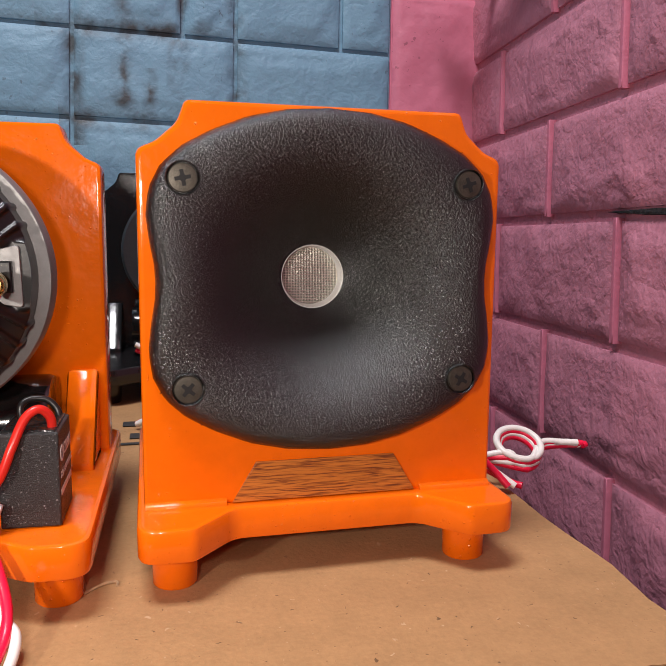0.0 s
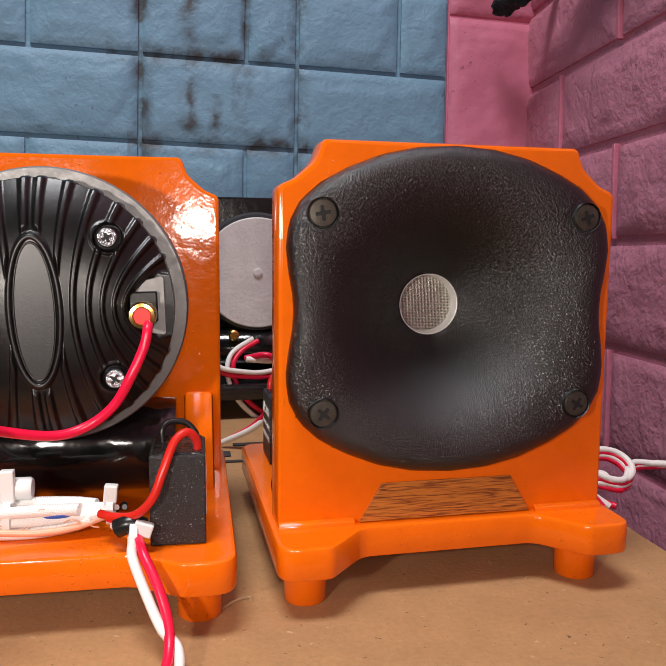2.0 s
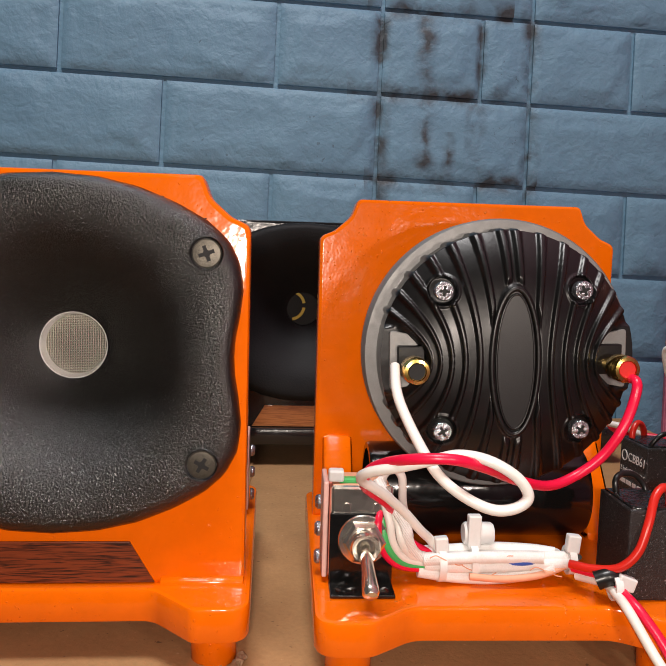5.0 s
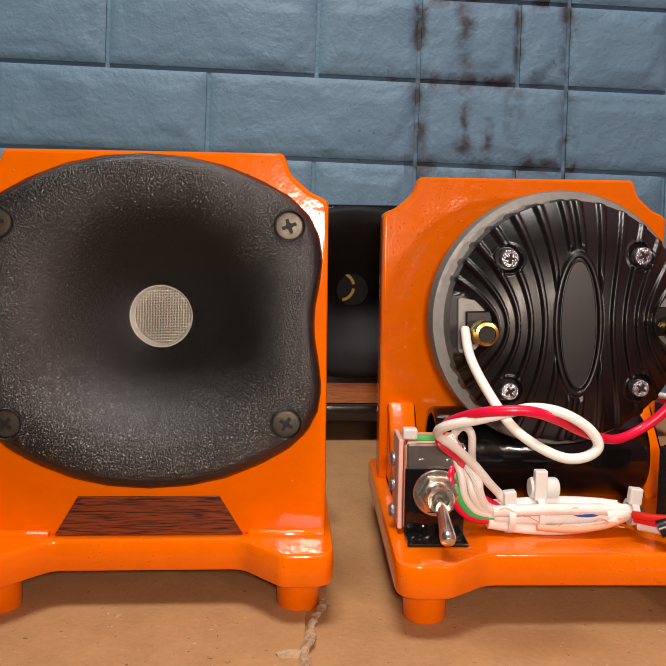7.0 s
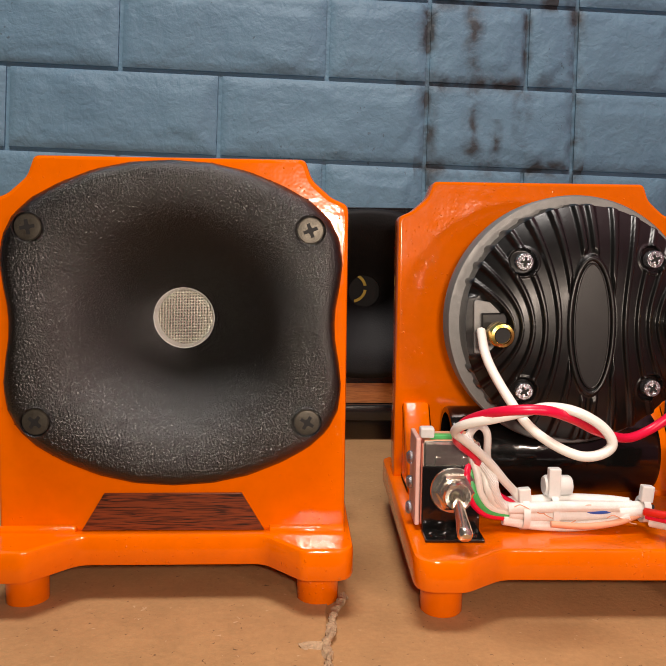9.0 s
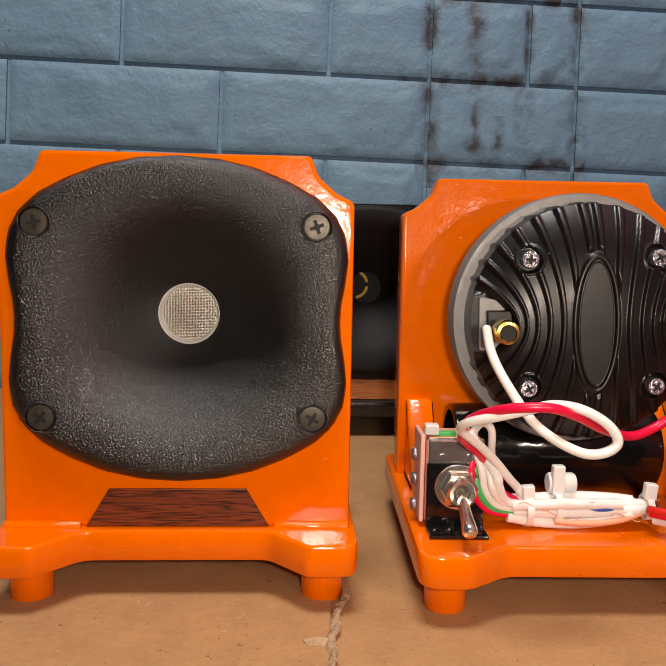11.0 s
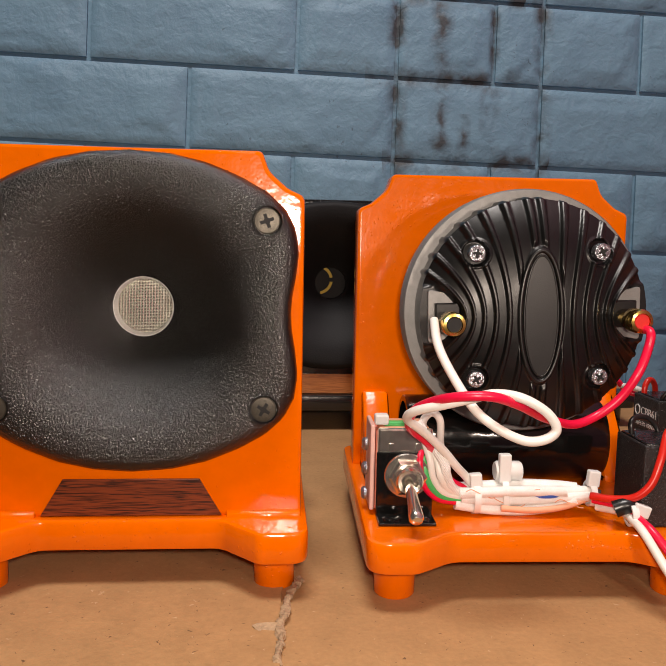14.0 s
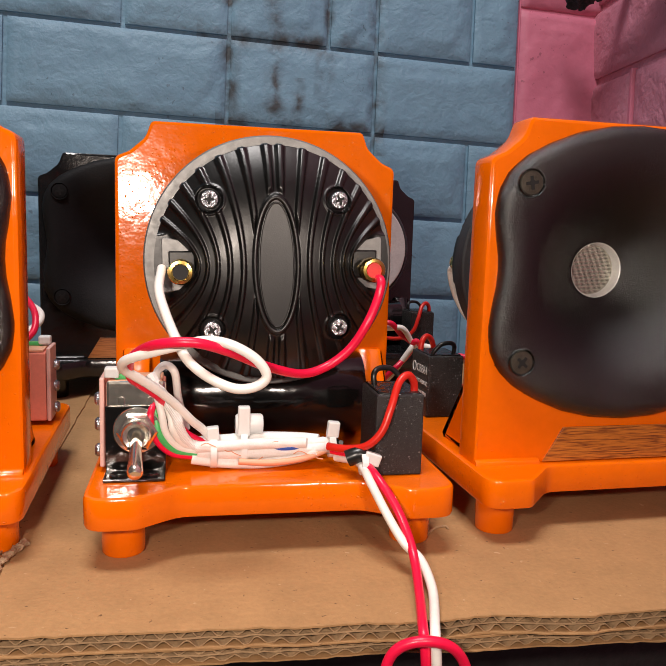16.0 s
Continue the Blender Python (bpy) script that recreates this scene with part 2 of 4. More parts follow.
def brick_material(name, base, dark, grime, grime_at=None, relief=1.0):
    """Painted rough brick: blotches, pits, stone-like relief, and black mould along given seams (world places)."""
    m = bpy.data.materials.new(name)
    m.use_nodes = True
    nt = m.node_tree
    b = nt.nodes["Principled BSDF"]
    b.inputs["Roughness"].default_value = 0.55
    b.inputs["Specular IOR Level"].default_value = 0.4
    geo = nt.nodes.new("ShaderNodeNewGeometry")

    def noise_node(s, detail=5.0, dist=0.0):
        n = nt.nodes.new("ShaderNodeTexNoise")
        n.inputs["Scale"].default_value, n.inputs["Detail"].default_value, n.inputs["Distortion"].default_value = s, detail, dist
        nt.links.new(geo.outputs["Position"], n.inputs["Vector"])
        return n.outputs["Fac"]

    def math_node(op, a, bb=None, c=None):
        n = nt.nodes.new("ShaderNodeMath")
        n.operation = op
        for i, v in enumerate((a, bb, c)):
            if v is None:
                continue
            if isinstance(v, (int, float)):
                n.inputs[i].default_value = v
            else:
                nt.links.new(v, n.inputs[i])
        return n.outputs[0]

    info = nt.nodes.new("ShaderNodeObjectInfo")
    t = math_node("ADD", math_node("MULTIPLY", noise_node(9), 0.6), math_node("MULTIPLY", noise_node(70, 4), 0.4))
    t = math_node("ADD", t, math_node("MULTIPLY", math_node("SUBTRACT", info.outputs["Random"], 0.5), 0.12))
    ramp = nt.nodes.new("ShaderNodeValToRGB")
    ramp.color_ramp.elements[0].position, ramp.color_ramp.elements[1].position = 0.3, 0.7
    ramp.color_ramp.elements[0].color, ramp.color_ramp.elements[1].color = (*dark, 1), (*base, 1)
    nt.links.new(t, ramp.inputs["Fac"])
    colour = ramp.outputs["Color"]
    # specks of dirt all over
    speck = math_node("GREATER_THAN", noise_node(190, 2), 0.70)
    patch = math_node("GREATER_THAN", noise_node(6, 3), 0.55)
    dirt = math_node("MULTIPLY", math_node("MULTIPLY", speck, patch), 0.4)
    if grime_at:
        sep = nt.nodes.new("ShaderNodeSeparateXYZ")
        nt.links.new(geo.outputs["Position"], sep.inputs[0])
        blot = noise_node(34, 5, 0.4)
        for (axis, at, wide, lo, hi) in grime_at:
            d = math_node("ABSOLUTE", math_node("SUBTRACT", sep.outputs[axis], at))
            near = math_node("SUBTRACT", 1.0, math_node("DIVIDE", d, wide))
            other = 2 if axis == 0 else 0
            inside = math_node("MULTIPLY", math_node("GREATER_THAN", sep.outputs[other], lo), math_node("LESS_THAN", sep.outputs[other], hi))
            g = math_node("MULTIPLY", math_node("MAXIMUM", near, 0.0), inside)
            g = math_node("MULTIPLY", g, math_node("MULTIPLY", math_node("MAXIMUM", math_node("SUBTRACT", blot, 0.42), 0.0), 5.0))
            dirt = math_node("MAXIMUM", dirt, math_node("MINIMUM", g, 0.85))
    mix = nt.nodes.new("ShaderNodeMix")
    mix.data_type = "RGBA"
    nt.links.new(dirt, mix.inputs["Factor"])
    nt.links.new(colour, mix.inputs[6])
    mix.inputs[7].default_value = (*grime, 1)
    nt.links.new(mix.outputs[2], b.inputs["Base Color"])
    ridge = math_node("ABSOLUTE", math_node("SUBTRACT", noise_node(15, 5, 0.35), 0.5))
    fold = math_node("ABSOLUTE", math_node("SUBTRACT", noise_node(62, 4, 0.4), 0.5))
    hgt = math_node("ADD", math_node("MULTIPLY", ridge, 1.15), math_node("ADD", math_node("MULTIPLY", fold, 0.44), math_node("MULTIPLY", noise_node(210, 3), 0.16)))
    bp = nt.nodes.new("ShaderNodeBump")
    bp.inputs["Strength"].default_value, bp.inputs["Distance"].default_value = 0.8 * relief, 0.0075
    nt.links.new(hgt, bp.inputs["Height"])
    nt.links.new(bp.outputs["Normal"], b.inputs["Normal"])
    return m


BLUE = brick_material("blue_painted_brick", (0.170, 0.320, 0.428), (0.132, 0.260, 0.364), (0.040, 0.031, 0.024),
                      [(0, -0.085, 0.014, 0.22, 0.47), (0, 0.080, 0.014, 0.22, 0.47), (0, 0.025, 0.008, 0.335, 0.47),
                       (2, 0.339, 0.016, -0.12, 0.06), (2, 0.247, 0.016, -0.10, 0.09), (2, 0.43, 0.016, -0.10, 0.06),
                       (0, -0.035, 0.016, 0.25, 0.43), (0, 0.02, 0.014, 0.25, 0.34), (0, -0.010, 0.010, 0.247, 0.30)], 0.62)
PINK = brick_material("pink_painted_brick", (0.60, 0.225, 0.300), (0.47, 0.170, 0.235), (0.05, 0.02, 0.03), None, 1.0)
PINK_FLAT = brick_material("pink_painted_plaster", (0.62, 0.18, 0.265), (0.53, 0.15, 0.225), (0.08, 0.02, 0.03), None, 0.35)

# ---- mesh helpers ----


def part(name, bm, material, parent, label="", smooth=None):
    """Links a bmesh as one mesh object under a thing or a part."""
    bmesh.ops.recalc_face_normals(bm, faces=bm.faces)
    me = bpy.data.meshes.new(name)
    bm.to_mesh(me)
    bm.free()
    me.materials.append(material)
    if smooth is not None:
        me.shade_smooth()
        me.set_sharp_from_angle(angle=radians(smooth))
    ob = new(name, me)
    ob.parent = parent
    return tagged(ob, label)


def thing(name, m, label, category, group="", kind=""):
    ob = new(name)
    ob.empty_display_size = 0.02
    ob.matrix_basis = m
    return tagged(ob, label, category, group, kind)


def box(x0, x1, y0, y1, z0, z1, bevel=0.0, seg=2):
    bm = bmesh.new()
    bmesh.ops.create_cube(bm, size=1.0)
    for v in bm.verts:
        v.co = Vector((x0 + (v.co.x + 0.5) * (x1 - x0), y0 + (v.co.y + 0.5) * (y1 - y0), z0 + (v.co.z + 0.5) * (z1 - z0)))
    if bevel:
        bmesh.ops.bevel(bm, geom=bm.edges[:], offset=bevel, segments=seg, affect="EDGES", profile=0.5)
    return bm


def loft(loops, close=True, cap0=True, cap1=True, bm=None):
    """Skins a row of closed loops of equal length."""
    bm = bm or bmesh.new()
    rings = [[bm.verts.new(p) for p in loop] for loop in loops]
    n = len(rings[0])
    for a, b in zip(rings, rings[1:]):
        for i in range(n if close else n - 1):
            j = (i + 1) % n
            bm.faces.new((a[i], a[j], b[j], b[i]))
    if cap0:
        bm.faces.new(rings[0][::-1])
    if cap1:
        bm.faces.new(rings[-1])
    return bm


def turned(profile, n=48, centre=(0, 0, 0), axis="y", cap0=True, cap1=True):
    """A turned body: profile of (radius, height along the axis)."""
    cx, cy, cz = centre
    loops = []
    for r, h in profile:
        ring = []
        for i in range(n):
            a = 2 * math.pi * i / n
            c, s = r * math.cos(a), r * math.sin(a)
            ring.append((cx + c, cy + h, cz + s) if axis == "y" else (cx + h, cy + c, cz + s) if axis == "x" else (cx + c, cy + s, cz + h))
        loops.append(ring)
    return loft(loops, True, cap0, cap1)


def rounded(points, n=6):
    """A closed outline of (x, y, radius) with its corners rounded."""
    out = []
    k = len(points)
    for i in range(k):
        p0, p1, p2 = (Vector(points[(i + d) % k][:2]) for d in (-1, 0, 1))
        r = points[i][2]
        a, b = (p0 - p1).normalized(), (p2 - p1).normalized()
        half = a.angle(b) / 2
        t = min(r / math.tan(half), (p0 - p1).length * 0.49, (p2 - p1).length * 0.49)
        s, e = p1 + a * t, p1 + b * t
        for j in range(n + 1):
            f = j / n
            out.append(s * (1 - f) ** 2 + p1 * 2 * f * (1 - f) + e * f * f)
    return out


def inset(outline, d):
    out = []
    k = len(outline)
    area = sum(outline[i - 1][0] * outline[i][1] - outline[i][0] * outline[i - 1][1] for i in range(k))
    sign = 1 if area > 0 else -1
    for i in range(k):
        t = Vector(outline[(i + 1) % k]) - Vector(outline[i - 1])
        t.normalize()
        out.append(Vector(outline[i]) + Vector((-t.y, t.x)) * d * sign)
    return out


def slab(outline, z0, z1, r=0.0015, put=lambda x, y, z: (x, y, z)):
    """An outline given a thickness, with rounded rims."""
    rows = [(r * 1.3, z0), (r, z0), (r * 0.3, z0 + r * 0.3), (0, z0 + r), (0, z1 - r), (r * 0.3, z1 - r * 0.3), (r, z1), (r * 1.3, z1)]
    return loft([[put(p[0], p[1], z) for p in inset(outline, d)] for d, z in rows])


def spline(points, per=8):
    """A smooth way through the points."""
    p = [Vector(q) for q in points]
    p = [p[0] * 2 - p[1], *p, p[-1] * 2 - p[-2]]
    out = []
    for i in range(1, len(p) - 2):
        a, b, c, d = p[i - 1:i + 3]
        for j in range(per):
            t = j / per
            out.append(0.5 * (2 * b + (c - a) * t + (2 * a - 5 * b + 4 * c - d) * t * t + (3 * b - a - 3 * c + d) * t ** 3))
    out.append(p[-2])
    return out


def hose(points, r, n=10, per=8, taper=None, bm=None):
    """A round cord along a smooth way."""
    way = spline(points, per)
    up = Vector((0.3, 0.2, 1))
    loops = []
    for i, p in enumerate(way):
        d = (way[min(i + 1, len(way) - 1)] - way[max(i - 1, 0)]).normalized()
        side = d.cross(up).normalized()
        up = side.cross(d).normalized()
        rr = r if taper is None else r * (1 + (taper - 1) * i / (len(way) - 1))
        loops.append([p + rr * (math.cos(2 * math.pi * k / n) * side + math.sin(2 * math.pi * k / n) * up) for k in range(n)])
    return loft(loops, bm=bm)


def polar(outline, centre, angles):
    """The distance from the centre to the outline along each angle."""
    pts = np.array([(p[0], p[1]) for p in outline]) - np.array(centre)
    out = []
    for a in angles:
        d = np.array([math.cos(a), math.sin(a)])
        best = 0
        for p, q in zip(pts, np.roll(pts, -1, axis=0)):
            e = q - p
            den = d[0] * e[1] - d[1] * e[0]
            if abs(den) < 1e-12:
                continue
            t = (p[0] * e[1] - p[1] * e[0]) / den
            s = (p[0] * d[1] - p[1] * d[0]) / den
            if -1e-6 <= s <= 1 + 1e-6 and t > best:
                best = t
        out.append(best)
    return out


def words(text, size, m, material, parent, name="lettering"):
    c = bpy.data.curves.new("words", "FONT")
    c.body, c.size, c.extrude = text, size, 0.00006
    tmp = new("words", c)
    bpy.context.view_layer.update()
    me = bpy.data.meshes.new_from_object(tmp.evaluated_get(bpy.context.evaluated_depsgraph_get()))
    bpy.data.objects.remove(tmp)
    me.materials.append(material)
    ob = new(name, me)
    ob.parent = parent
    ob.matrix_basis = m
    return ob


# ---- the room ----
# blue wall: it leans back a little, and its courses fall slightly to the right
LEANS = math.atan(0.080)
blue_frame = Matrix.Translation((-0.0855, 0.8345, 0.3378)) @ Matrix.Rotation(radians(1.45), 4, "Y") @ Matrix.Rotation(-LEANS, 4, "X")
ROW = 0.0905


def rough_piece(name, u0, u1, v0, v1, depth, material, parent, seed, step=0.005, amp=0.0012, face=0.0028, skew=(0.0, 0.0)):
    """One brick: a flat margin round a rock face with a wandering outline, and worn rims. u along, v up, faces -y."""
    bm = bmesh.new()
    nu, nv = max(4, int((u1 - u0) / step)), max(4, int((v1 - v0) / step))
    grid = []
    for j in range(nv + 1):
        row = []
        for i in range(nu + 1):
            fu, fv = i / nu, j / nv
            u, v = u0 + (u1 - u0) * fu, v0 + (v1 - v0) * fv
            edge = min(fu * (u1 - u0), (1 - fu) * (u1 - u0), fv * (v1 - v0), (1 - fv) * (v1 - v0))
            lift = depth * min(1, 0.75 + 0.25 * edge / 0.006) if edge > 0 else depth * 0.55
            w = noise.noise(Vector((u * 24, v * 24, seed))) + 0.4 * noise.noise(Vector((u * 80, v * 80, seed + 9)))
            inner = edge - 0.013 - 0.011 * noise.noise(Vector((u * 30, v * 30, seed + 4))) - 0.004 * noise.noise(Vector((u * 110, v * 110, seed + 5)))
            k = max(0.0, min(1.0, inner / 0.0035))
            rock = face * k * k * (3 - 2 * k) * (0.6 + 0.8 * noise.noise(Vector((u * 12, v * 12, seed + 2))))
            lift += (amp * w * (0.35 + 0.65 * k) + rock) if edge > 0 else 0.0
            row.append(bm.verts.new((u - skew[0] * v, -lift, v + skew[1] * u)))
        grid.append(row)
    for j in range(nv):
        for i in range(nu):
            bm.faces.new((grid[j][i], grid[j][i + 1], grid[j + 1][i + 1], grid[j + 1][i]))
    rim = grid[0] + [r[-1] for r in grid[1:]] + grid[-1][-2::-1] + [r[0] for r in grid[-2:0:-1]]
    back = [bm.verts.new((p.co.x, 0.002, p.co.z)) for p in rim]
    for i in range(len(rim)):
        j = (i + 1) % len(rim)
        bm.faces.new((rim[i], back[i], back[j], rim[j]))
    return part(name, bm, material, parent, smooth=50)


wall_back = part("wall_north", box(-2.1, 0.345, 0.0, 0.10, -1.2, 1.45), BLUE, None)
wall_back.matrix_basis = blue_frame
tagged(wall_back, "blue painted rough brick wall with black mould along seams", "wall", kind="structure")
JOINT = 0.0048
EVEN = [-1.36, -1.134, -0.907, -0.680, -0.4535, -0.2266, 0.0, 0.165, 0.336]
ODD = [-1.24, -1.014, -0.787, -0.561, -0.335, -0.111, 0.0, 0.110, 0.165, 0.279, 0.336]
for k in range(-7, 5):
    cuts = ODD if k % 2 == 0 else EVEN
    for u0, u1 in zip(cuts, cuts[1:]):
        rough_piece("brick", u0 + JOINT / 2, u1 - JOINT / 2, k * ROW + JOINT / 2, (k + 1) * ROW - JOINT / 2, 0.0062, BLUE, wall_back, k * 31 + u0 * 17)

# pink strip beside the corner, in the plane of the blue wall
pink_strip = part("wall_pilaster", box(0.336, 0.62, -0.004, 0.10, -1.2, 1.45), PINK_FLAT, None)
pink_strip.matrix_basis = blue_frame
tagged(pink_strip, "pink painted corner pier with one cracked joint", "wall", kind="structure")
for k in range(-4, 3):
    rough_piece("panel", 0.3375, 0.47, k * 0.181 + 0.002 - 0.111, (k + 1) * 0.181 - 0.002 - 0.111, 0.010, PINK_FLAT, pink_strip, k + 77, amp=0.0022)

# pink brick wall on the right
pink_frame = Matrix.Translation((0.3235, 0.497, 0.1535)) @ Matrix.Rotation(radians(-90 - 4.4), 4, "Z") @ Matrix.Rotation(radians(0.8), 4, "Y") @ Matrix.Rotation(radians(-1.2), 4, "X")
wall_right = part("wall_east", box(-0.42, 2.4, 0.0, 0.10, -1.1, 1.6), PINK, None)
wall_right.matrix_basis = pink_frame
tagged(wall_right, "pink painted rough brick wall with an open dark joint", "wall", kind="structure")
SKEW = (0.10, 0.03)
course = lambda k: -0.003 + (0.0866 if k > 0 else 0.0940) * k
for k in range(-7, 5):
    u = (-0.106 if k % 2 == 0 else 0.012) - 0.236 * 2
    while u < 0.62:
        lo = max(u, -0.36)
        if u + 0.236 - lo > 0.03:
            rough_piece("brick", lo + 0.0042, u + 0.236 - 0.0042, course(k) + 0.0045, course(k + 1) - 0.0045, 0.0056, PINK, wall_right, k * 13 + u * 7, amp=0.0024, face=0.0026, skew=SKEW)
            if -0.34 < u < 0.55:
                joint = lambda x, z, y: (x - SKEW[0] * z, y, z + SKEW[1] * x)
                edge = [Vector((u + (0.0024 + 0.0008 * noise.noise(Vector((z * 90, u, k)))) * side, z)) for side, zs in ((-1, np.linspace(course(k + 1) - 0.002, course(k) + 0.002, 12)), (1, np.linspace(course(k) + 0.002, course(k + 1) - 0.002, 12))) for z in zs]
                part("mortar", slab(edge, -0.0066, 0.001, 0.0008, joint), PINK_FLAT, wall_right, smooth=50)
        u += 0.236
part("crack", slab(rounded([(-0.005, -0.0008, 0.0004), (0.05, -0.0026, 0.001), (0.28, -0.003, 0.001), (0.28, 0.0022, 0.001), (0.06, 0.0016, 0.001)], 3), -0.0062, 0.001, 0.0003, lambda x, y, z: (x, z, y)), SOOT, wall_right)

# unseen walls and ceiling added to close the room, dark against bounce light
left_wall = part("wall_west", box(-2.2, -2.1, -2.2, 1.1, -0.8, 1.8), PLASTER, None)
tagged(left_wall, "unseen plastered side wall, dark to cut fill light", "wall", kind="structure")
south_wall = part("wall_south", box(-2.2, 1.0, -2.3, -2.2, -0.8, 1.8), PLASTER, None)
tagged(south_wall, "unseen plastered rear wall, dark to cut fill light", "wall", kind="structure")
tagged(part("ceiling", box(-2.3, 1.2, -2.3, 1.2, 1.75, 1.85), PLASTER, None), "unseen dull plaster ceiling, dark to cut fill light", "ceiling", kind="structure")
tagged(part("floor", box(-2.3, 1.2, -2.3, 1.2, -0.9, -0.8), CONCRETE, None), "plain grey concrete floor", "floor", kind="structure")

# dark pipe end high in the corner
pipe = thing("pipe", pose(0, 0, 0), "sooty black pipe end high in the pink wall corner", "pipe")
bm = hose([(0.288, 0.780, 0.3950), (0.293, 0.752, 0.3970), (0.302, 0.705, 0.402), (0.308, 0.60, 0.424), (0.312, 0.45, 0.455)], 0.0095, 12, 8, 1.6)
for v in bm.verts:
    v.co += noise.noise_vector(v.co * 70) * 0.006 + noise.noise_vector(v.co * 220) * 0.003
part("tube", bm, SOOT, pipe, smooth=60)
part("bracket", hose([(0.352, 0.76, 0.425), (0.325, 0.745, 0.410), (0.296, 0.735, 0.398)], 0.008, 10, 6), SOOT, pipe, smooth=60)

# ---- the support ----
table = thing("table", pose(0, 0, 0), "dark low table beneath the cardboard sheets", "table")
part("tabletop", box(-1.3, 0.165, 0.275, 0.765, -0.045, -0.0142, 0.003), DARK, table)
part("apron", box(-1.28, 0.155, 0.285, 0.30, -0.50, -0.045, 0.003), DARK, table)
for x in (-1.25, 0.12):
    for y in (0.32, 0.72):
        part("leg", box(x - 0.02, x + 0.02, y - 0.02, y + 0.02, -0.8, -0.045, 0.003), DARK, table)


def wavy_edge(x0, x1, y, seed, amp, n=160):
    return [(x0 + (x1 - x0) * i / n, y + amp * (noise.noise(Vector((i * 0.11, seed, 0))) + 0.5 * noise.noise(Vector((i * 0.6, seed, 3))))) for i in range(n + 1)]


def board(name, x0, x1, y0, y1, z_top, slope, seed, thick, label):
    """A cut cardboard sheet: liners, and a fluted core that shows at the cut front edge."""
    ob = thing(name, pose(0, 0, 0), label, "cardboard", "stacked cardboard sheets")
    front = wavy_edge(x0, x1, y0, seed, 0.0024, 400)
    for liner_name, za, zb, back in (("liner", z_top - 0.0007, z_top, 0.0), ("liner", z_top - thick / 2 - 0.0003, z_top - thick / 2 + 0.0003, 0.0012), ("liner", z_top - thick, z_top - thick + 0.0006, 0.0)):
        bm = bmesh.new()
        lo, hi = [], []
        ny = 26
        for j in range(ny + 1):
            f = (j / ny) ** 1.6
            lo.append([]), hi.append([])
            for i, (x, yf) in enumerate(front):
                yf2 = yf + back + slope * (x + 0.1) + 0.0006 * noise.noise(Vector((i * 0.9, seed, za * 999)))
                y = yf2 + (y1 - yf2) * f
                xx = x
                if i == len(front) - 1:
                    xx += 0.004 * noise.noise(Vector((y * 20, seed, 5))) + 0.0015 * noise.noise(Vector((y * 130, seed, 5)))
                wob = 0.0005 * noise.noise(Vector((x * 9, y * 9, seed))) * min(1, f * 5)
                lo[-1].append(bm.verts.new((xx, y, za + wob)))
                hi[-1].append(bm.verts.new((xx, y, zb + wob)))
        for g, flip in ((lo, True), (hi, False)):
            for j in range(ny):
                for i in range(len(front) - 1):
                    q = (g[j][i], g[j][i + 1], g[j + 1][i + 1], g[j + 1][i])
                    bm.faces.new(q[::-1] if flip else q)
        n = len(front)
        rim_lo = lo[0] + [r[-1] for r in lo[1:]] + lo[-1][-2::-1] + [r[0] for r in lo[-2:0:-1]]
        rim_hi = hi[0] + [r[-1] for r in hi[1:]] + hi[-1][-2::-1] + [r[0] for r in hi[-2:0:-1]]
        for i in range(len(rim_lo)):
            j = (i + 1) % len(rim_lo)
            bm.faces.new((rim_lo[i], rim_lo[j], rim_hi[j], rim_hi[i]))
        part(liner_name, bm, CARD if back == 0.0 else CARD_EDGE, ob, smooth=40)
    # two fluted cores
    for half, pitch in ((0, 0.0066), (1, 0.0078)):
        zc, amp = z_top - thick * (0.25 + 0.5 * half) - 0.0001, thick * 0.25 - 0.0005
        bm = bmesh.new()
        n = int((x1 - x0 - 0.004) / pitch * 10)
        rows = []
        for d in (0.0012, 0.05):
            for s in (0.00022, -0.00022):
                row = []
                for i in range(n + 1):
                    x = x0 + 0.002 + i * pitch / 10
                    yf = front[min(len(front) - 1, int((x - x0) / (x1 - x0) * (len(front) - 1)))][1] + slope * (x + 0.1)
                    ph = i * 2 * math.pi / 10 + 1.2 * noise.noise(Vector((x * 14, seed + half, 0)))
                    a = amp * (0.92 + 0.25 * noise.noise(Vector((x * 40, seed, half))))
                    row.append(bm.verts.new((x, yf + d + 0.0008 * noise.noise(Vector((x * 150, seed, half))), zc + min(amp, a) * math.sin(ph) + s)))
                rows.append(row)
        for a, b in ((0, 1), (1, 3), (3, 2), (2, 0)):
            for i in range(n):
                bm.faces.new((rows[a][i], rows[a][i + 1], rows[b][i + 1], rows[b][i]))
        part("flute", bm, CARD_EDGE, ob, smooth=60)
    return ob


top_board = board("cardboard_sheet", -1.25, 0.180, 0.2145, 0.775, 0.0, -0.07, 3, 0.0072, "brown cardboard sheet with fluted cut edge under the stands")
low_board = board("cardboard_sheet", -1.25, 0.172, 0.2165, 0.770, -0.0076, -0.065, 8, 0.0060, "second brown cardboard sheet beneath the upper one")

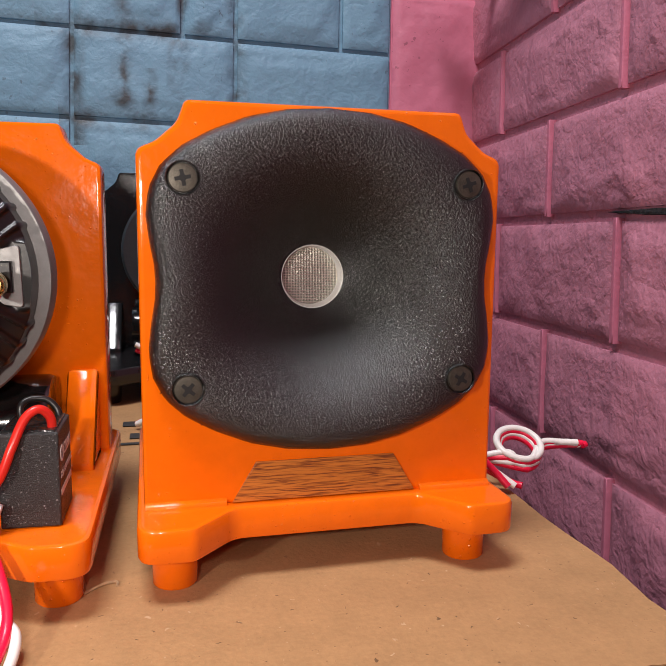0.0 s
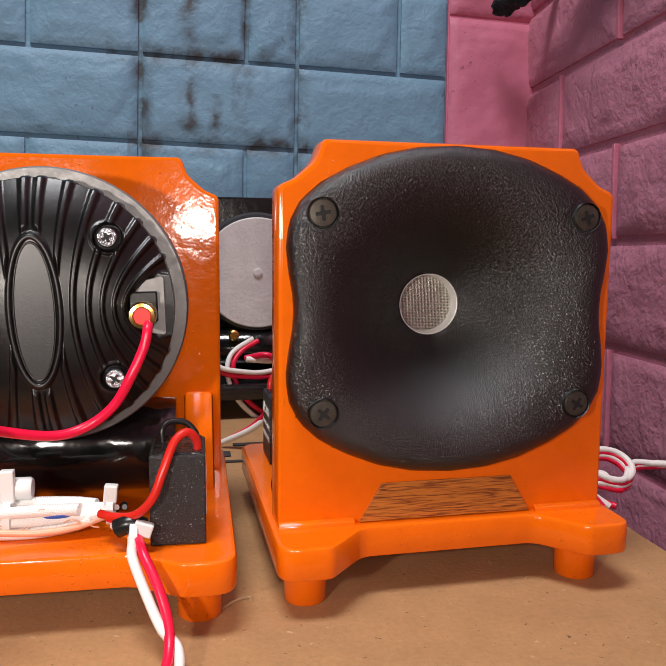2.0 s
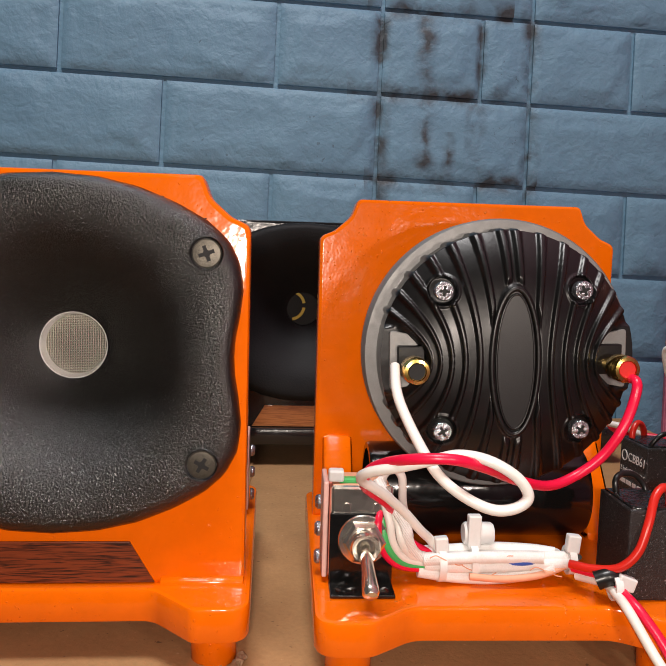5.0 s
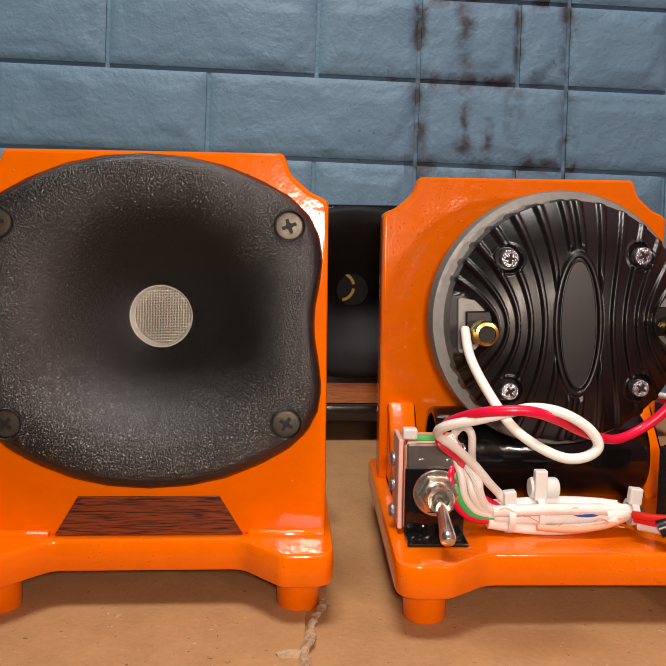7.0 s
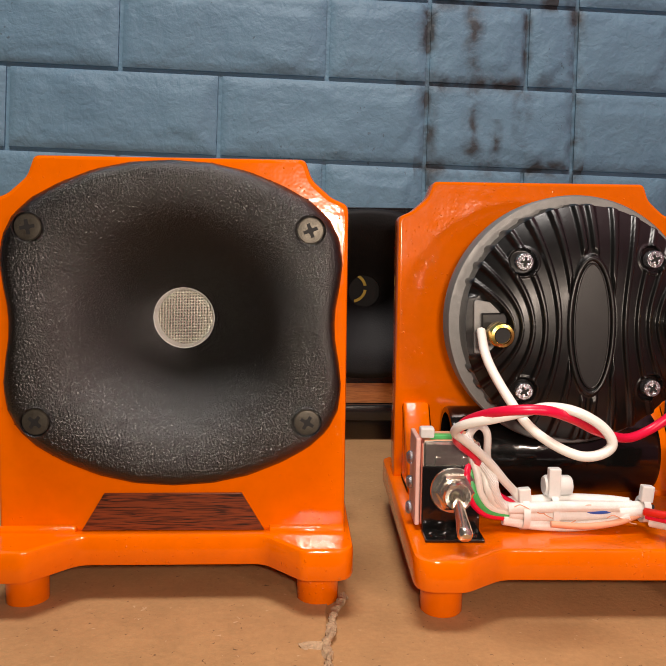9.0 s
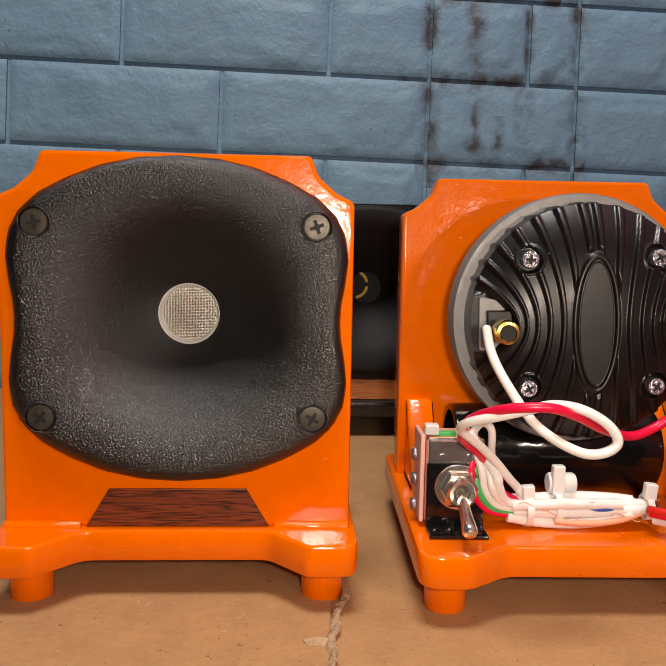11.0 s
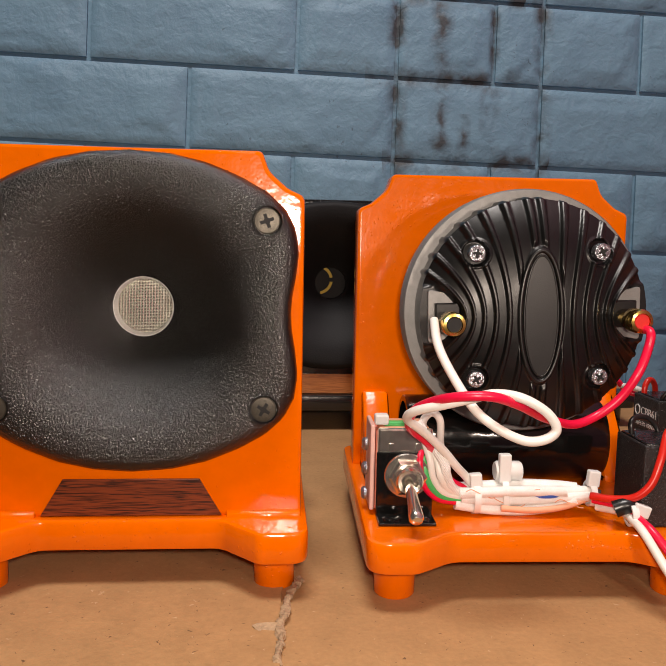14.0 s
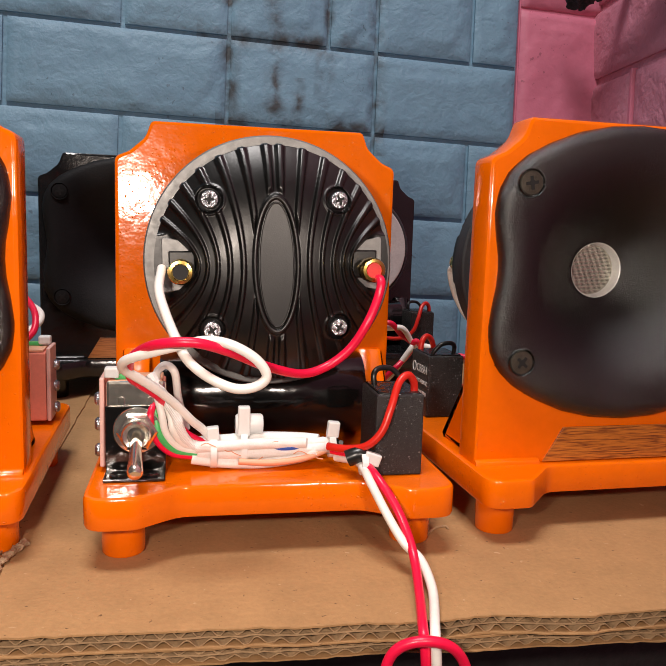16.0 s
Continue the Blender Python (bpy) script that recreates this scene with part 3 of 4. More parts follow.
# seam: the edge of a glued flap that runs back between the stands, with torn paper at it
flap = thing("cardboard_flap", pose(0, 0, 0), "thin brown cardboard flap with a torn paper edge", "cardboard", "stacked cardboard sheets")
flap_edge = [(-0.2125 + 0.016 * (y - 0.21) + 0.0012 * noise.noise(Vector((y * 60, 2, 2))), y) for y in np.linspace(0.219, 0.70, 70)]
part("sheet", slab([Vector(p) for p in flap_edge] + [Vector((-1.2, 0.70)), Vector((-1.2, 0.271))], 0.0003, 0.0013, 0.0003), CARD, flap)
bm = hose([(-0.2035, 0.2950, 0.0010), (-0.2050, 0.2880, 0.0016), (-0.2088, 0.2760, 0.0014), (-0.2098, 0.2640, 0.0018), (-0.2122, 0.2540, 0.0013), (-0.2118, 0.2420, 0.0012), (-0.2132, 0.2280, 0.0008)], 0.0016, 10, 14)
for v in bm.verts:
    w = noise.noise_vector(v.co * 260) * 0.0013 + noise.noise_vector(v.co * 700) * 0.0006
    v.co += w
    v.co.z = 0.0006 + max(0.0, v.co.z) * 0.8
part("torn_paper", bm, TORN, flap, "ragged torn paper edge")
bm = bmesh.new()
scrap = [bm.verts.new((-0.2165 + 0.0050 * math.cos(a) * (1 + 0.4 * math.sin(3 * a)), 0.2520 + 0.0036 * math.sin(a) * (1 + 0.3 * math.cos(2 * a)), 0.0016 + 0.0012 * math.sin(a))) for a in [2 * math.pi * k / 14 for k in range(14)]]
low = [bm.verts.new(v.co - Vector((0, 0, 0.0003))) for v in scrap]
bm.faces.new(scrap), bm.faces.new(low[::-1])
for k in range(14):
    bm.faces.new((scrap[k], low[k], low[(k + 1) % 14], scrap[(k + 1) % 14]))
part("torn_paper", bm, TORN, flap)

# printed bars on the cardboard
for (x, y, w, d) in ((-0.012, 0.522, 0.040, 0.006), (-0.030, 0.528, 0.012, 0.012), (-0.030, 0.482, 0.024, 0.004), (-0.024, 0.496, 0.009, 0.012), (0.016, 0.490, 0.020, 0.004)):
    mark = part("printed_mark", slab(rounded([(x, y, 0.001), (x + w, y, 0.001), (x + w, y + d, 0.001), (x, y + d, 0.001)], 2), 0.0004, 0.0010, 0.0002), INK, top_board)

part("torn_mark", hose([(-0.032, 0.2830, 0.0004), (-0.026, 0.2885, 0.0007), (-0.0205, 0.2905, 0.0005), (-0.0200, 0.2870, 0.0004)], 0.0006, 8, 6), CARD_EDGE, top_board)

# dark clutter below the front edge
crate = thing("crate", pose(-0.12, 0.50, -0.8), "dark crate on the floor below the table", "crate")
part("body", box(-0.35, 0.30, -0.12, 0.12, 0.0, 0.34, 0.008), DARK, crate)
part("lid", box(-0.36, 0.31, -0.13, 0.13, 0.34, 0.37, 0.006), SOOT, crate)

# ---- the tweeter stands ----
# local frame: back face of the upright at y = 0, horn towards +y, table at z = 0
HZ = 0.1185
PLATE = rounded([(-0.0725, 0.0295, 0.0005), (0.0725, 0.0295, 0.0005), (0.0725, 0.1675, 0.004), (0.0655, 0.1705, 0.010), (0.0575, 0.1775, 0.010),
                 (0.0545, 0.1858, 0.003), (-0.0545, 0.1858, 0.003), (-0.0575, 0.1775, 0.010), (-0.0655, 0.1705, 0.010), (-0.0725, 0.1675, 0.004)], 5)
quarter = [(0.0, 0.0662), (0.016, 0.0652), (0.031, 0.0620), (0.045, 0.0565), (0.056, 0.0505), (0.0638, 0.0435), (0.0682, 0.0350), (0.0695, 0.0255), (0.0683, 0.0150), (0.0668, 0.0070), (0.0664, 0.0)]
RIM = quarter + [(x, -1.032 * z) for x, z in quarter[-2::-1]]
RIM = [Vector(p) for p in RIM + [(-x, z) for x, z in RIM[-2:0:-1]]][::-1]
BASE = rounded([(-0.0752, -0.1135, 0.010), (-0.055, -0.1135, 0.010), (-0.0385, -0.1015, 0.014), (0.0365, -0.1015, 0.014), (0.055, -0.1135, 0.010), (0.0752, -0.1135, 0.010),
                (0.0752, 0.0415, 0.009), (0.0545, 0.0415, 0.006), (0.038, 0.0240, 0.010), (-0.038, 0.0240, 0.010), (-0.0545, 0.0415, 0.006), (-0.0752, 0.0415, 0.009)], 6)


def upright(paint, ob):
    corner = [math.atan2(p[1] - HZ, p[0]) for p in PLATE]
    angles = sorted(set([round(a % (2 * math.pi), 5) for a in corner] + [round(2 * math.pi * i / 72, 5) for i in range(72)]))
    r = polar(PLATE, (0, HZ), angles)
    ring = lambda cut, y: [((q - cut) * math.cos(a), y, HZ + (q - cut) * math.sin(a)) for q, a in zip(r, angles)]
    hole = lambda rad, y: [(rad * math.cos(a), y, HZ + rad * math.sin(a)) for a in angles]
    mouth = [(0.86 * q * math.cos(a), 0.018, HZ + 0.86 * q * math.sin(a)) for q, a in zip(polar(RIM, (0, 0), angles), angles)]
    bm = loft([hole(0.034, 0.0), ring(0.0021, 0.0), ring(0.0016, 0.0), ring(0.0004, 0.0005), ring(0, 0.0018), ring(0, 0.0160), ring(0.0005, 0.0174), ring(0.0018, 0.018), ring(0.0023, 0.018), mouth, hole(0.034, 0.0)], cap0=False, cap1=False)
    bmesh.ops.remove_doubles(bm, verts=bm.verts, dist=1e-6)
    return part("upright", bm, paint, ob, smooth=28)


def horn(material, ob):
    n = 128
    angles = [2 * math.pi * i / n for i in range(n)]
    r = polar(RIM, (0, 0), angles)
    profile = [(1.0, 0.0180), (1.0, 0.0192), (0.99, 0.0210), (0.972, 0.0226), (0.945, 0.0238), (0.91, 0.0243), (0.86, 0.0242), (0.80, 0.0237), (0.73, 0.0226), (0.66, 0.0209), (0.58, 0.0183),
               (0.50, 0.0150), (0.42, 0.0111), (0.34, 0.0069), (0.26, 0.0024), (0.18, -0.0023), (0.10, -0.0066), (0.04, -0.0094), (0.0, -0.0106)]
    mean, rt = 0.066, 0.0132
    loops = []
    for q, y in profile:
        k = min(1.0, q) ** 1.6
        loops.append([((rt + ((mean * (1 - k) + p * k) - rt) * q) * math.cos(a), y, HZ + (rt + ((mean * (1 - k) + p * k) - rt) * q) * math.sin(a)) for p, a in zip(r, angles)])
    body = part("horn", loft(loops, cap0=False, cap1=False), material, ob, smooth=50)
    return body


def cross_screw(x, y, z, r, head, ob, turn, facing=1):
    """A cross-head screw whose head looks along +y or -y."""
    f = facing
    screw = part("screw", turned([(r * 0.2, -0.004 * f), (r, -0.004 * f), (r, -0.0003 * f), (r * 0.93, 0.0001 * f), (r * 0.6, 0.0003 * f), (r * 0.2, 0.0003 * f)], 28, (x, y, z)), head, ob, smooth=40)
    for a in (turn, turn + 90):
        bm = box(-r * 0.55, r * 0.55, -0.0003, 0.0003, -r * 0.13, r * 0.13)
        bmesh.ops.transform(bm, matrix=Matrix.Translation((x, y + 0.00022 * f, z)) @ Matrix.Rotation(radians(a), 4, "Y"), verts=bm.verts)
        part("slot", bm, SLOT, screw)
    bm = turned([(r * 0.26, 0.0), (r * 0.26, 0.0006 * f)], 10, (x, y, z))
    part("slot", bm, SLOT, screw)
    return screw


def cover_mesh():
    """The moulded back cover: a shallow dome with ribs nested round both terminals and fanned between them."""
    n, m, R, foc = 480, 170, 0.0512, 0.037
    bm = bmesh.new()

    def ease(t):
        t = max(0.0, min(1.0, t))
        return t * t * (3 - 2 * t)

    def rib_at(x, z):
        """Ribs along hyperbolas whose foci are the terminals: flat-topped ridges between smooth bands."""
        d1, d2 = math.hypot(x - foc, z), math.hypot(x + foc, z)
        nu = math.degrees(math.acos(min(1, abs(d2 - d1) / (2 * foc))))
        ph = abs(((nu - 87.3) / 9.7 + 0.5) % 1.0 - 0.5)
        return nu, ease((0.21 - ph) / 0.12)

    def height(x, z):
        rr = math.hypot(x, z) / R
        dome = 0.0135 * (1 - rr ** 2.8)
        nu, rib = rib_at(x, z)
        lift = 0.0019 * rib * ease((nu - 22) / 4)
        e = math.sqrt((x / 0.0100) ** 2 + (z / 0.0295) ** 2)
        lift *= ease((e - 1.0) / 0.15)
        h = dome + lift
        pocket = ease((27 - nu) / 5) * ease((abs(x) - 0.0265) / 0.003) * ease((0.0145 - abs(z)) / 0.002)
        h = h * (1 - pocket) + 0.0028 * pocket
        boss = math.hypot(abs(x) - 0.0275, abs(z) - 0.0275)
        well = ease((0.0058 - boss) / 0.0008)
        ring = ease((0.0070 - boss) / 0.0008) * (1 - well)
        h = h + ring * 0.0006
        h = h * (1 - well) + well * (dome * 0.72)
        flat = ease((1.05 - e) / 0.08)
        return h * (1 - flat) + 0.0126 * flat

    rings = []
    for j in range(m + 1):
        f = 0.02 + 0.98 * (j / m) ** 0.9
        ring = []
        for i in range(n):
            a = 2 * math.pi * i / n
            x, z = R * f * math.cos(a), R * f * math.sin(a)
            ring.append(bm.verts.new((x, -0.0665 - height(x, z), HZ + z)))
        rings.append(ring)
    for h, grow in ((-0.0655, 0.014), (-0.0630, 0.020), (-0.0545, 0.020)):
        ring = []
        for i in range(n):
            a = 2 * math.pi * i / n
            nu, rib = rib_at(R * math.cos(a), R * math.sin(a))
            s = R * (1 + grow * rib * ease((nu - 22) / 5))
            ring.append(bm.verts.new((s * math.cos(a), h, HZ + s * math.sin(a))))
        rings.append(ring)
    for a, b in zip(rings, rings[1:]):
        for i in range(n):
            j = (i + 1) % n
            bm.faces.new((a[i], a[j], b[j], b[i]))
    bm.faces.new(rings[0])
    return bm


def oval_rim(ax, az, r, y, n=64, k=10):
    """A rounded bead that runs round an oval."""
    bm = bmesh.new()
    rings = []
    for i in range(n):
        a = 2 * math.pi * i / n
        px, pz = ax * math.cos(a), az * math.sin(a)
        nx, nz = az * math.cos(a), ax * math.sin(a)
        ln = math.hypot(nx, nz)
        rings.append([bm.verts.new((px + r * math.cos(2 * math.pi * q / k) * nx / ln, y - r * math.sin(2 * math.pi * q / k), HZ + pz + r * math.cos(2 * math.pi * q / k) * nz / ln)) for q in range(k)])
    for i in range(n):
        a, b = rings[i], rings[(i + 1) % n]
        for q in range(k):
            bm.faces.new((a[q], a[(q + 1) % k], b[(q + 1) % k], b[q]))
    return bm


def driver(ob):
    drv = part("driver", turned([(0.0335, -0.0005), (0.0335, -0.019), (0.046, -0.0195), (0.047, -0.021), (0.047, -0.042)], 72, (0, 0, HZ), cap0=False, cap1=False), FERRITE, ob, smooth=40)
    part("steel_ring", turned([(0.040, -0.042), (0.0556, -0.042), (0.0566, -0.043), (0.0566, -0.0535), (0.0559, -0.0545), (0.040, -0.0545)], 96, (0, 0, HZ), cap0=False, cap1=False), STEEL, drv, "brushed grey steel ring", smooth=40)
    part("cover", cover_mesh(), COVER, drv, "black ribbed plastic cover", smooth=75)
    part("badge", slab(rounded([(0.0075 * math.cos(a), HZ + 0.0265 * math.sin(a), 0.002) for a in [2 * math.pi * i / 32 for i in range(32)]], 2), -0.0798, -0.0788, 0.0003, lambda x, y, z: (x, z, y)), BADGE, drv, "matt dark oval badge")
    part("oval_rim", oval_rim(0.0092, 0.0284, 0.0011, -0.0794), COVER, drv, "raised glossy black oval rim", smooth=60)
    part("oval_rim", oval_rim(0.0074, 0.0262, 0.0005, -0.0796), COVER, drv, smooth=60)
    for sx in (-1, 1):
        for sz in (-1, 1):
            cross_screw(sx * 0.0275, -0.0770, HZ + sz * 0.0275, 0.0037, ZINC, drv, 20 + 31 * sx + 17 * sz, -1)
        part("terminal_plate", slab(rounded([(sx * 0.0295, HZ - 0.0060, 0.005), (sx * 0.0295, HZ + 0.0060, 0.005), (sx * 0.0380, HZ + 0.0100, 0.003), (sx * 0.0478, HZ + 0.0120, 0.0015), (sx * 0.0478, HZ - 0.0120, 0.0015), (sx * 0.0380, HZ - 0.0100, 0.003)], 4), -0.0706, -0.0680, 0.0003, lambda x, y, z: (x, z, y)), STEEL, drv)
        part("terminal_block", box(sx * 0.0395 - 0.0055, sx * 0.0395 + 0.0055, -0.0735, -0.070, HZ - 0.006, HZ + 0.006, 0.0006), COVER, drv)
        post = part("terminal", turned([(0.0030, -0.0725), (0.0030, -0.080), (0.0046, -0.0805), (0.0052, -0.0815), (0.0052, -0.0885), (0.0047, -0.0897), (0.0035, -0.0899), (0.0033, -0.0890)], 32, (sx * 0.0400, 0, HZ - 0.002)), GOLD, drv, "gold plated terminal post", smooth=35)
        part("cap_disc", turned([(0.0033, -0.0888), (0.0031, -0.0896)], 24, (sx * 0.0400, 0, HZ - 0.002)), RED_DOT if sx > 0 else SLOT, post)
    drv.matrix_basis = Matrix.Translation((0.0012, 0, HZ)) @ Matrix.Rotation(radians(-1.8), 4, "Y") @ Matrix.Translation((0, 0, -HZ))
    return drv


def old_driver(ob):
    """The other kind of driver: a dark body with a flat pale disc at its back and two posts below."""
    drv = part("driver", turned([(0.0335, -0.0005), (0.0335, -0.010), (0.050, -0.011), (0.052, -0.013), (0.052, -0.048), (0.050, -0.051)], 72, (0, 0, HZ), cap0=False), FERRITE, ob, smooth=40)
    rim = [(0.0475 * math.cos(a), HZ + 0.0475 * math.sin(a)) for a in [2 * math.pi * i / 72 for i in range(72)]]
    rim = [(max(-0.0385, x), z) for x, z in rim]
    part("back_disc", slab([Vector(p) for p in rim], -0.0560, -0.0508, 0.001, lambda x, y, z: (x, z, y)), WHITE_CAP, drv, "pale flat metal disc")
    part("boss", turned([(0.0040, -0.0555), (0.0038, -0.0572), (0.0024, -0.0578), (0.0004, -0.0574)], 24, (0, 0, HZ)), WHITE_CAP, drv, smooth=50)
    for x in (-0.022, 0.022):
        part("terminal", turned([(0.0035, -0.05), (0.0035, -0.064), (0.0045, -0.066), (0.0045, -0.072), (0.003, -0.073)], 20, (x, 0, HZ - 0.052)), GOLD, drv)
    return drv


def tie(ob, x, y, z, r, tail, lean=0.0):
    """A nylon cable tie round a bundle, with its lock."""
    band = part("cable_tie", turned([(r, -0.0014), (r + 0.0009, -0.0014), (r + 0.0009, 0.0014), (r, 0.0014), (r, -0.0014)], 24, (x, y, z), "x", False, False), TIE, ob, smooth=40)
    bm = box(-0.0026, 0.0026, -0.002, 0.002, 0.0, tail, 0.0006)
    bmesh.ops.transform(bm, matrix=Matrix.Translation((x, y - r * 0.35, z + r * 0.8)) @ Matrix.Rotation(lean, 4, "Y"), verts=bm.verts)
    part("lock", bm, TIE, band)


def capacitor(ob):
    x0, x1, y0, y1, z0, z1 = 0.0430, 0.0640, -0.0960, -0.0680, 0.0303, 0.0655
    cap = part("capacitor", box(x0, x1, y0, y1, z0, z1, 0.0007), CAP, ob, "black speckled capacitor box")
    part("filling", box(x0 + 0.0012, x1 - 0.0012, y0 + 0.0012, y1 - 0.0012, z1 - 0.002, z1 + 0.0008, 0.0006), EPOXY, cap, "glossy black epoxy filling")
    side = lambda y, z: Matrix.Translation((x1 + 0.0002, y, z)) @ Matrix.Rotation(radians(90), 4, "Z") @ Matrix.Rotation(radians(90), 4, "X")
    words("CBB61", 0.0064, side(-0.0868, 0.0545), PRINT, cap)
    words("2.5\u00b5F\u00b15% 450VAC", 0.0034, side(-0.0945, 0.0480), PRINT, cap)
    for i, (a, b) in enumerate(((0.0, 0.006), (0.007, 0.012), (0.0135, 0.017), (0.0185, 0.024))):
        part("print_bar", box(x1, x1 + 0.00025, -0.0945 + a, -0.0945 + b, 0.0415, 0.0437), PRINT, cap)
    bm = turned([(0.0030, -0.0001), (0.0030, 0.0003), (0.0024, 0.0003), (0.0024, -0.0001)], 28, (x1, -0.0908, 0.0565), "x", False, False)
    part("logo_ring", bm, PRINT, cap)
    part("lead", hose([(0.061, -0.090, 0.064), (0.0605, -0.0905, 0.070), (0.057, -0.0925, 0.0735), (0.0525, -0.095, 0.0705), (0.0485, -0.099, 0.061), (0.0445, -0.1005, 0.051), (0.0385, -0.099, 0.0445), (0.031, -0.094, 0.042), (0.024, -0.088, 0.0415)], 0.0017), WIRE_ORANGE_RED, cap, "red lead", smooth=60)
    part("lead", hose([(0.0475, -0.074, 0.064), (0.047, -0.073, 0.070), (0.050, -0.071, 0.0725), (0.056, -0.070, 0.072), (0.060, -0.0705, 0.068), (0.061, -0.072, 0.064)], 0.0013), WIRE_BLACK, cap, "black lead", smooth=60)
    return cap


def toggle(ob):
    sw = part("switch", box(-0.0692, -0.0450, -0.0880, -0.0700, 0.0335, 0.0690, 0.0008), PINK_BODY, ob, "salmon switch body in a black bracket")
    part("casing", box(-0.0688, -0.0446, -0.0906, -0.0882, 0.0560, 0.0705, 0.0012), CHROME, sw, "bright metal casing")
    for x in (-0.0625, -0.0510):
        part("casing_tab", slab(rounded([(x - 0.0014, 0.0600, 0.0004), (x + 0.0014, 0.0600, 0.0004), (x + 0.0012, 0.0640, 0.0011), (x - 0.0012, 0.0640, 0.0011)], 4), -0.0912, -0.0904, 0.0002, lambda u, w, y: (u, y, w)), CHROME, sw)
    part("casing", box(-0.0680, -0.0460, -0.0880, -0.0705, 0.0692, 0.0705, 0.0004), WIRE_PEACH, sw)
    part("side_sheet", box(-0.0716, -0.0696, -0.0890, -0.0690, 0.0335, 0.0715, 0.0006), shade("pale_pink_sheet", (0.75, 0.46, 0.40), 0.35, vary=0.1, scale=70), sw)
    part("bracket", box(-0.0690, -0.0444, -0.0922, -0.0907, 0.0315, 0.0603, 0.0005), SHRINK, sw, "glossy black metal bracket")
    part("bracket", box(-0.0690, -0.0444, -0.1035, -0.0908, 0.0314, 0.0328, 0.0004), SHRINK, sw)
    for x in (-0.0628, -0.0506):
        part("rivet", turned([(0.0042, 0.0), (0.0040, 0.0009), (0.0030, 0.0013), (0.0012, 0.0006)], 20, (x, -0.0985, 0.0326), "z"), SHRINK, sw, smooth=40)
    cx, cz = -0.0560, 0.0502
    part("washer", turned([(0.0097, -0.0922), (0.0099, -0.0931), (0.0095, -0.0937), (0.0055, -0.0940)], 40, (cx, 0, cz)), CHROME, sw, "worn nickel washer", smooth=35)
    part("nut", turned([(0.0080, -0.0936), (0.0084, -0.0942), (0.0084, -0.0964), (0.0073, -0.0972), (0.0046, -0.0972)], 6, (cx, 0, cz)), CHROME, sw)
    part("bushing", turned([(0.0060, -0.0966), (0.0060, -0.0985), (0.0055, -0.0988), (0.0060, -0.0992), (0.0060, -0.1008), (0.0055, -0.1012), (0.0058, -0.1016), (0.0052, -0.1026), (0.0036, -0.1020), (0.0034, -0.0990)], 28, (cx, 0, cz)), CHROME, sw, smooth=35)
    a = Vector((cx, -0.1000, cz - 0.0005))
    d = Vector((0.0006, -0.0165, -0.0100)).normalized()
    side = d.cross(Vector((1, 0, 0))).normalized()
    up = side.cross(d)
    loops = [[a + d * h + r * (math.cos(2 * math.pi * k / 20) * side + math.sin(2 * math.pi * k / 20) * up) for k in range(20)] for r, h in ((0.0018, 0), (0.0022, 0.004), (0.0023, 0.0055), (0.0027, 0.013), (0.0032, 0.0180), (0.0031, 0.0198), (0.0024, 0.0209), (0.0010, 0.0214))]
    part("lever", loft(loops), CHROME, sw, "polished toggle lever", smooth=35)
    for z in (0.0385, 0.0500, 0.0610):
        part("terminal_screw", turned([(0.0029, -0.0722), (0.0029, -0.0734), (0.0020, -0.0744)], 16, (0.0, -0.0800, z), "x"), ZINC, sw, smooth=35)
    bm = box(-0.0645, -0.0585, -0.0800, -0.0745, 0.0690, 0.0735, 0.0008)
    bmesh.ops.translate(bm, verts=bm.verts, vec=(-0.0052, -0.008, 0.0022))
    part("cable_tie", bm, TIE, sw, "white nylon tie lock")
    part("insulator", box(-0.0655, -0.0560, -0.0868, -0.0835, 0.0704, 0.0726, 0.0006), WIRE_GREEN, sw, "green insulating sleeve")
    sw.matrix_basis = Matrix.Translation((0, 0.0088, -0.0012))
    return sw


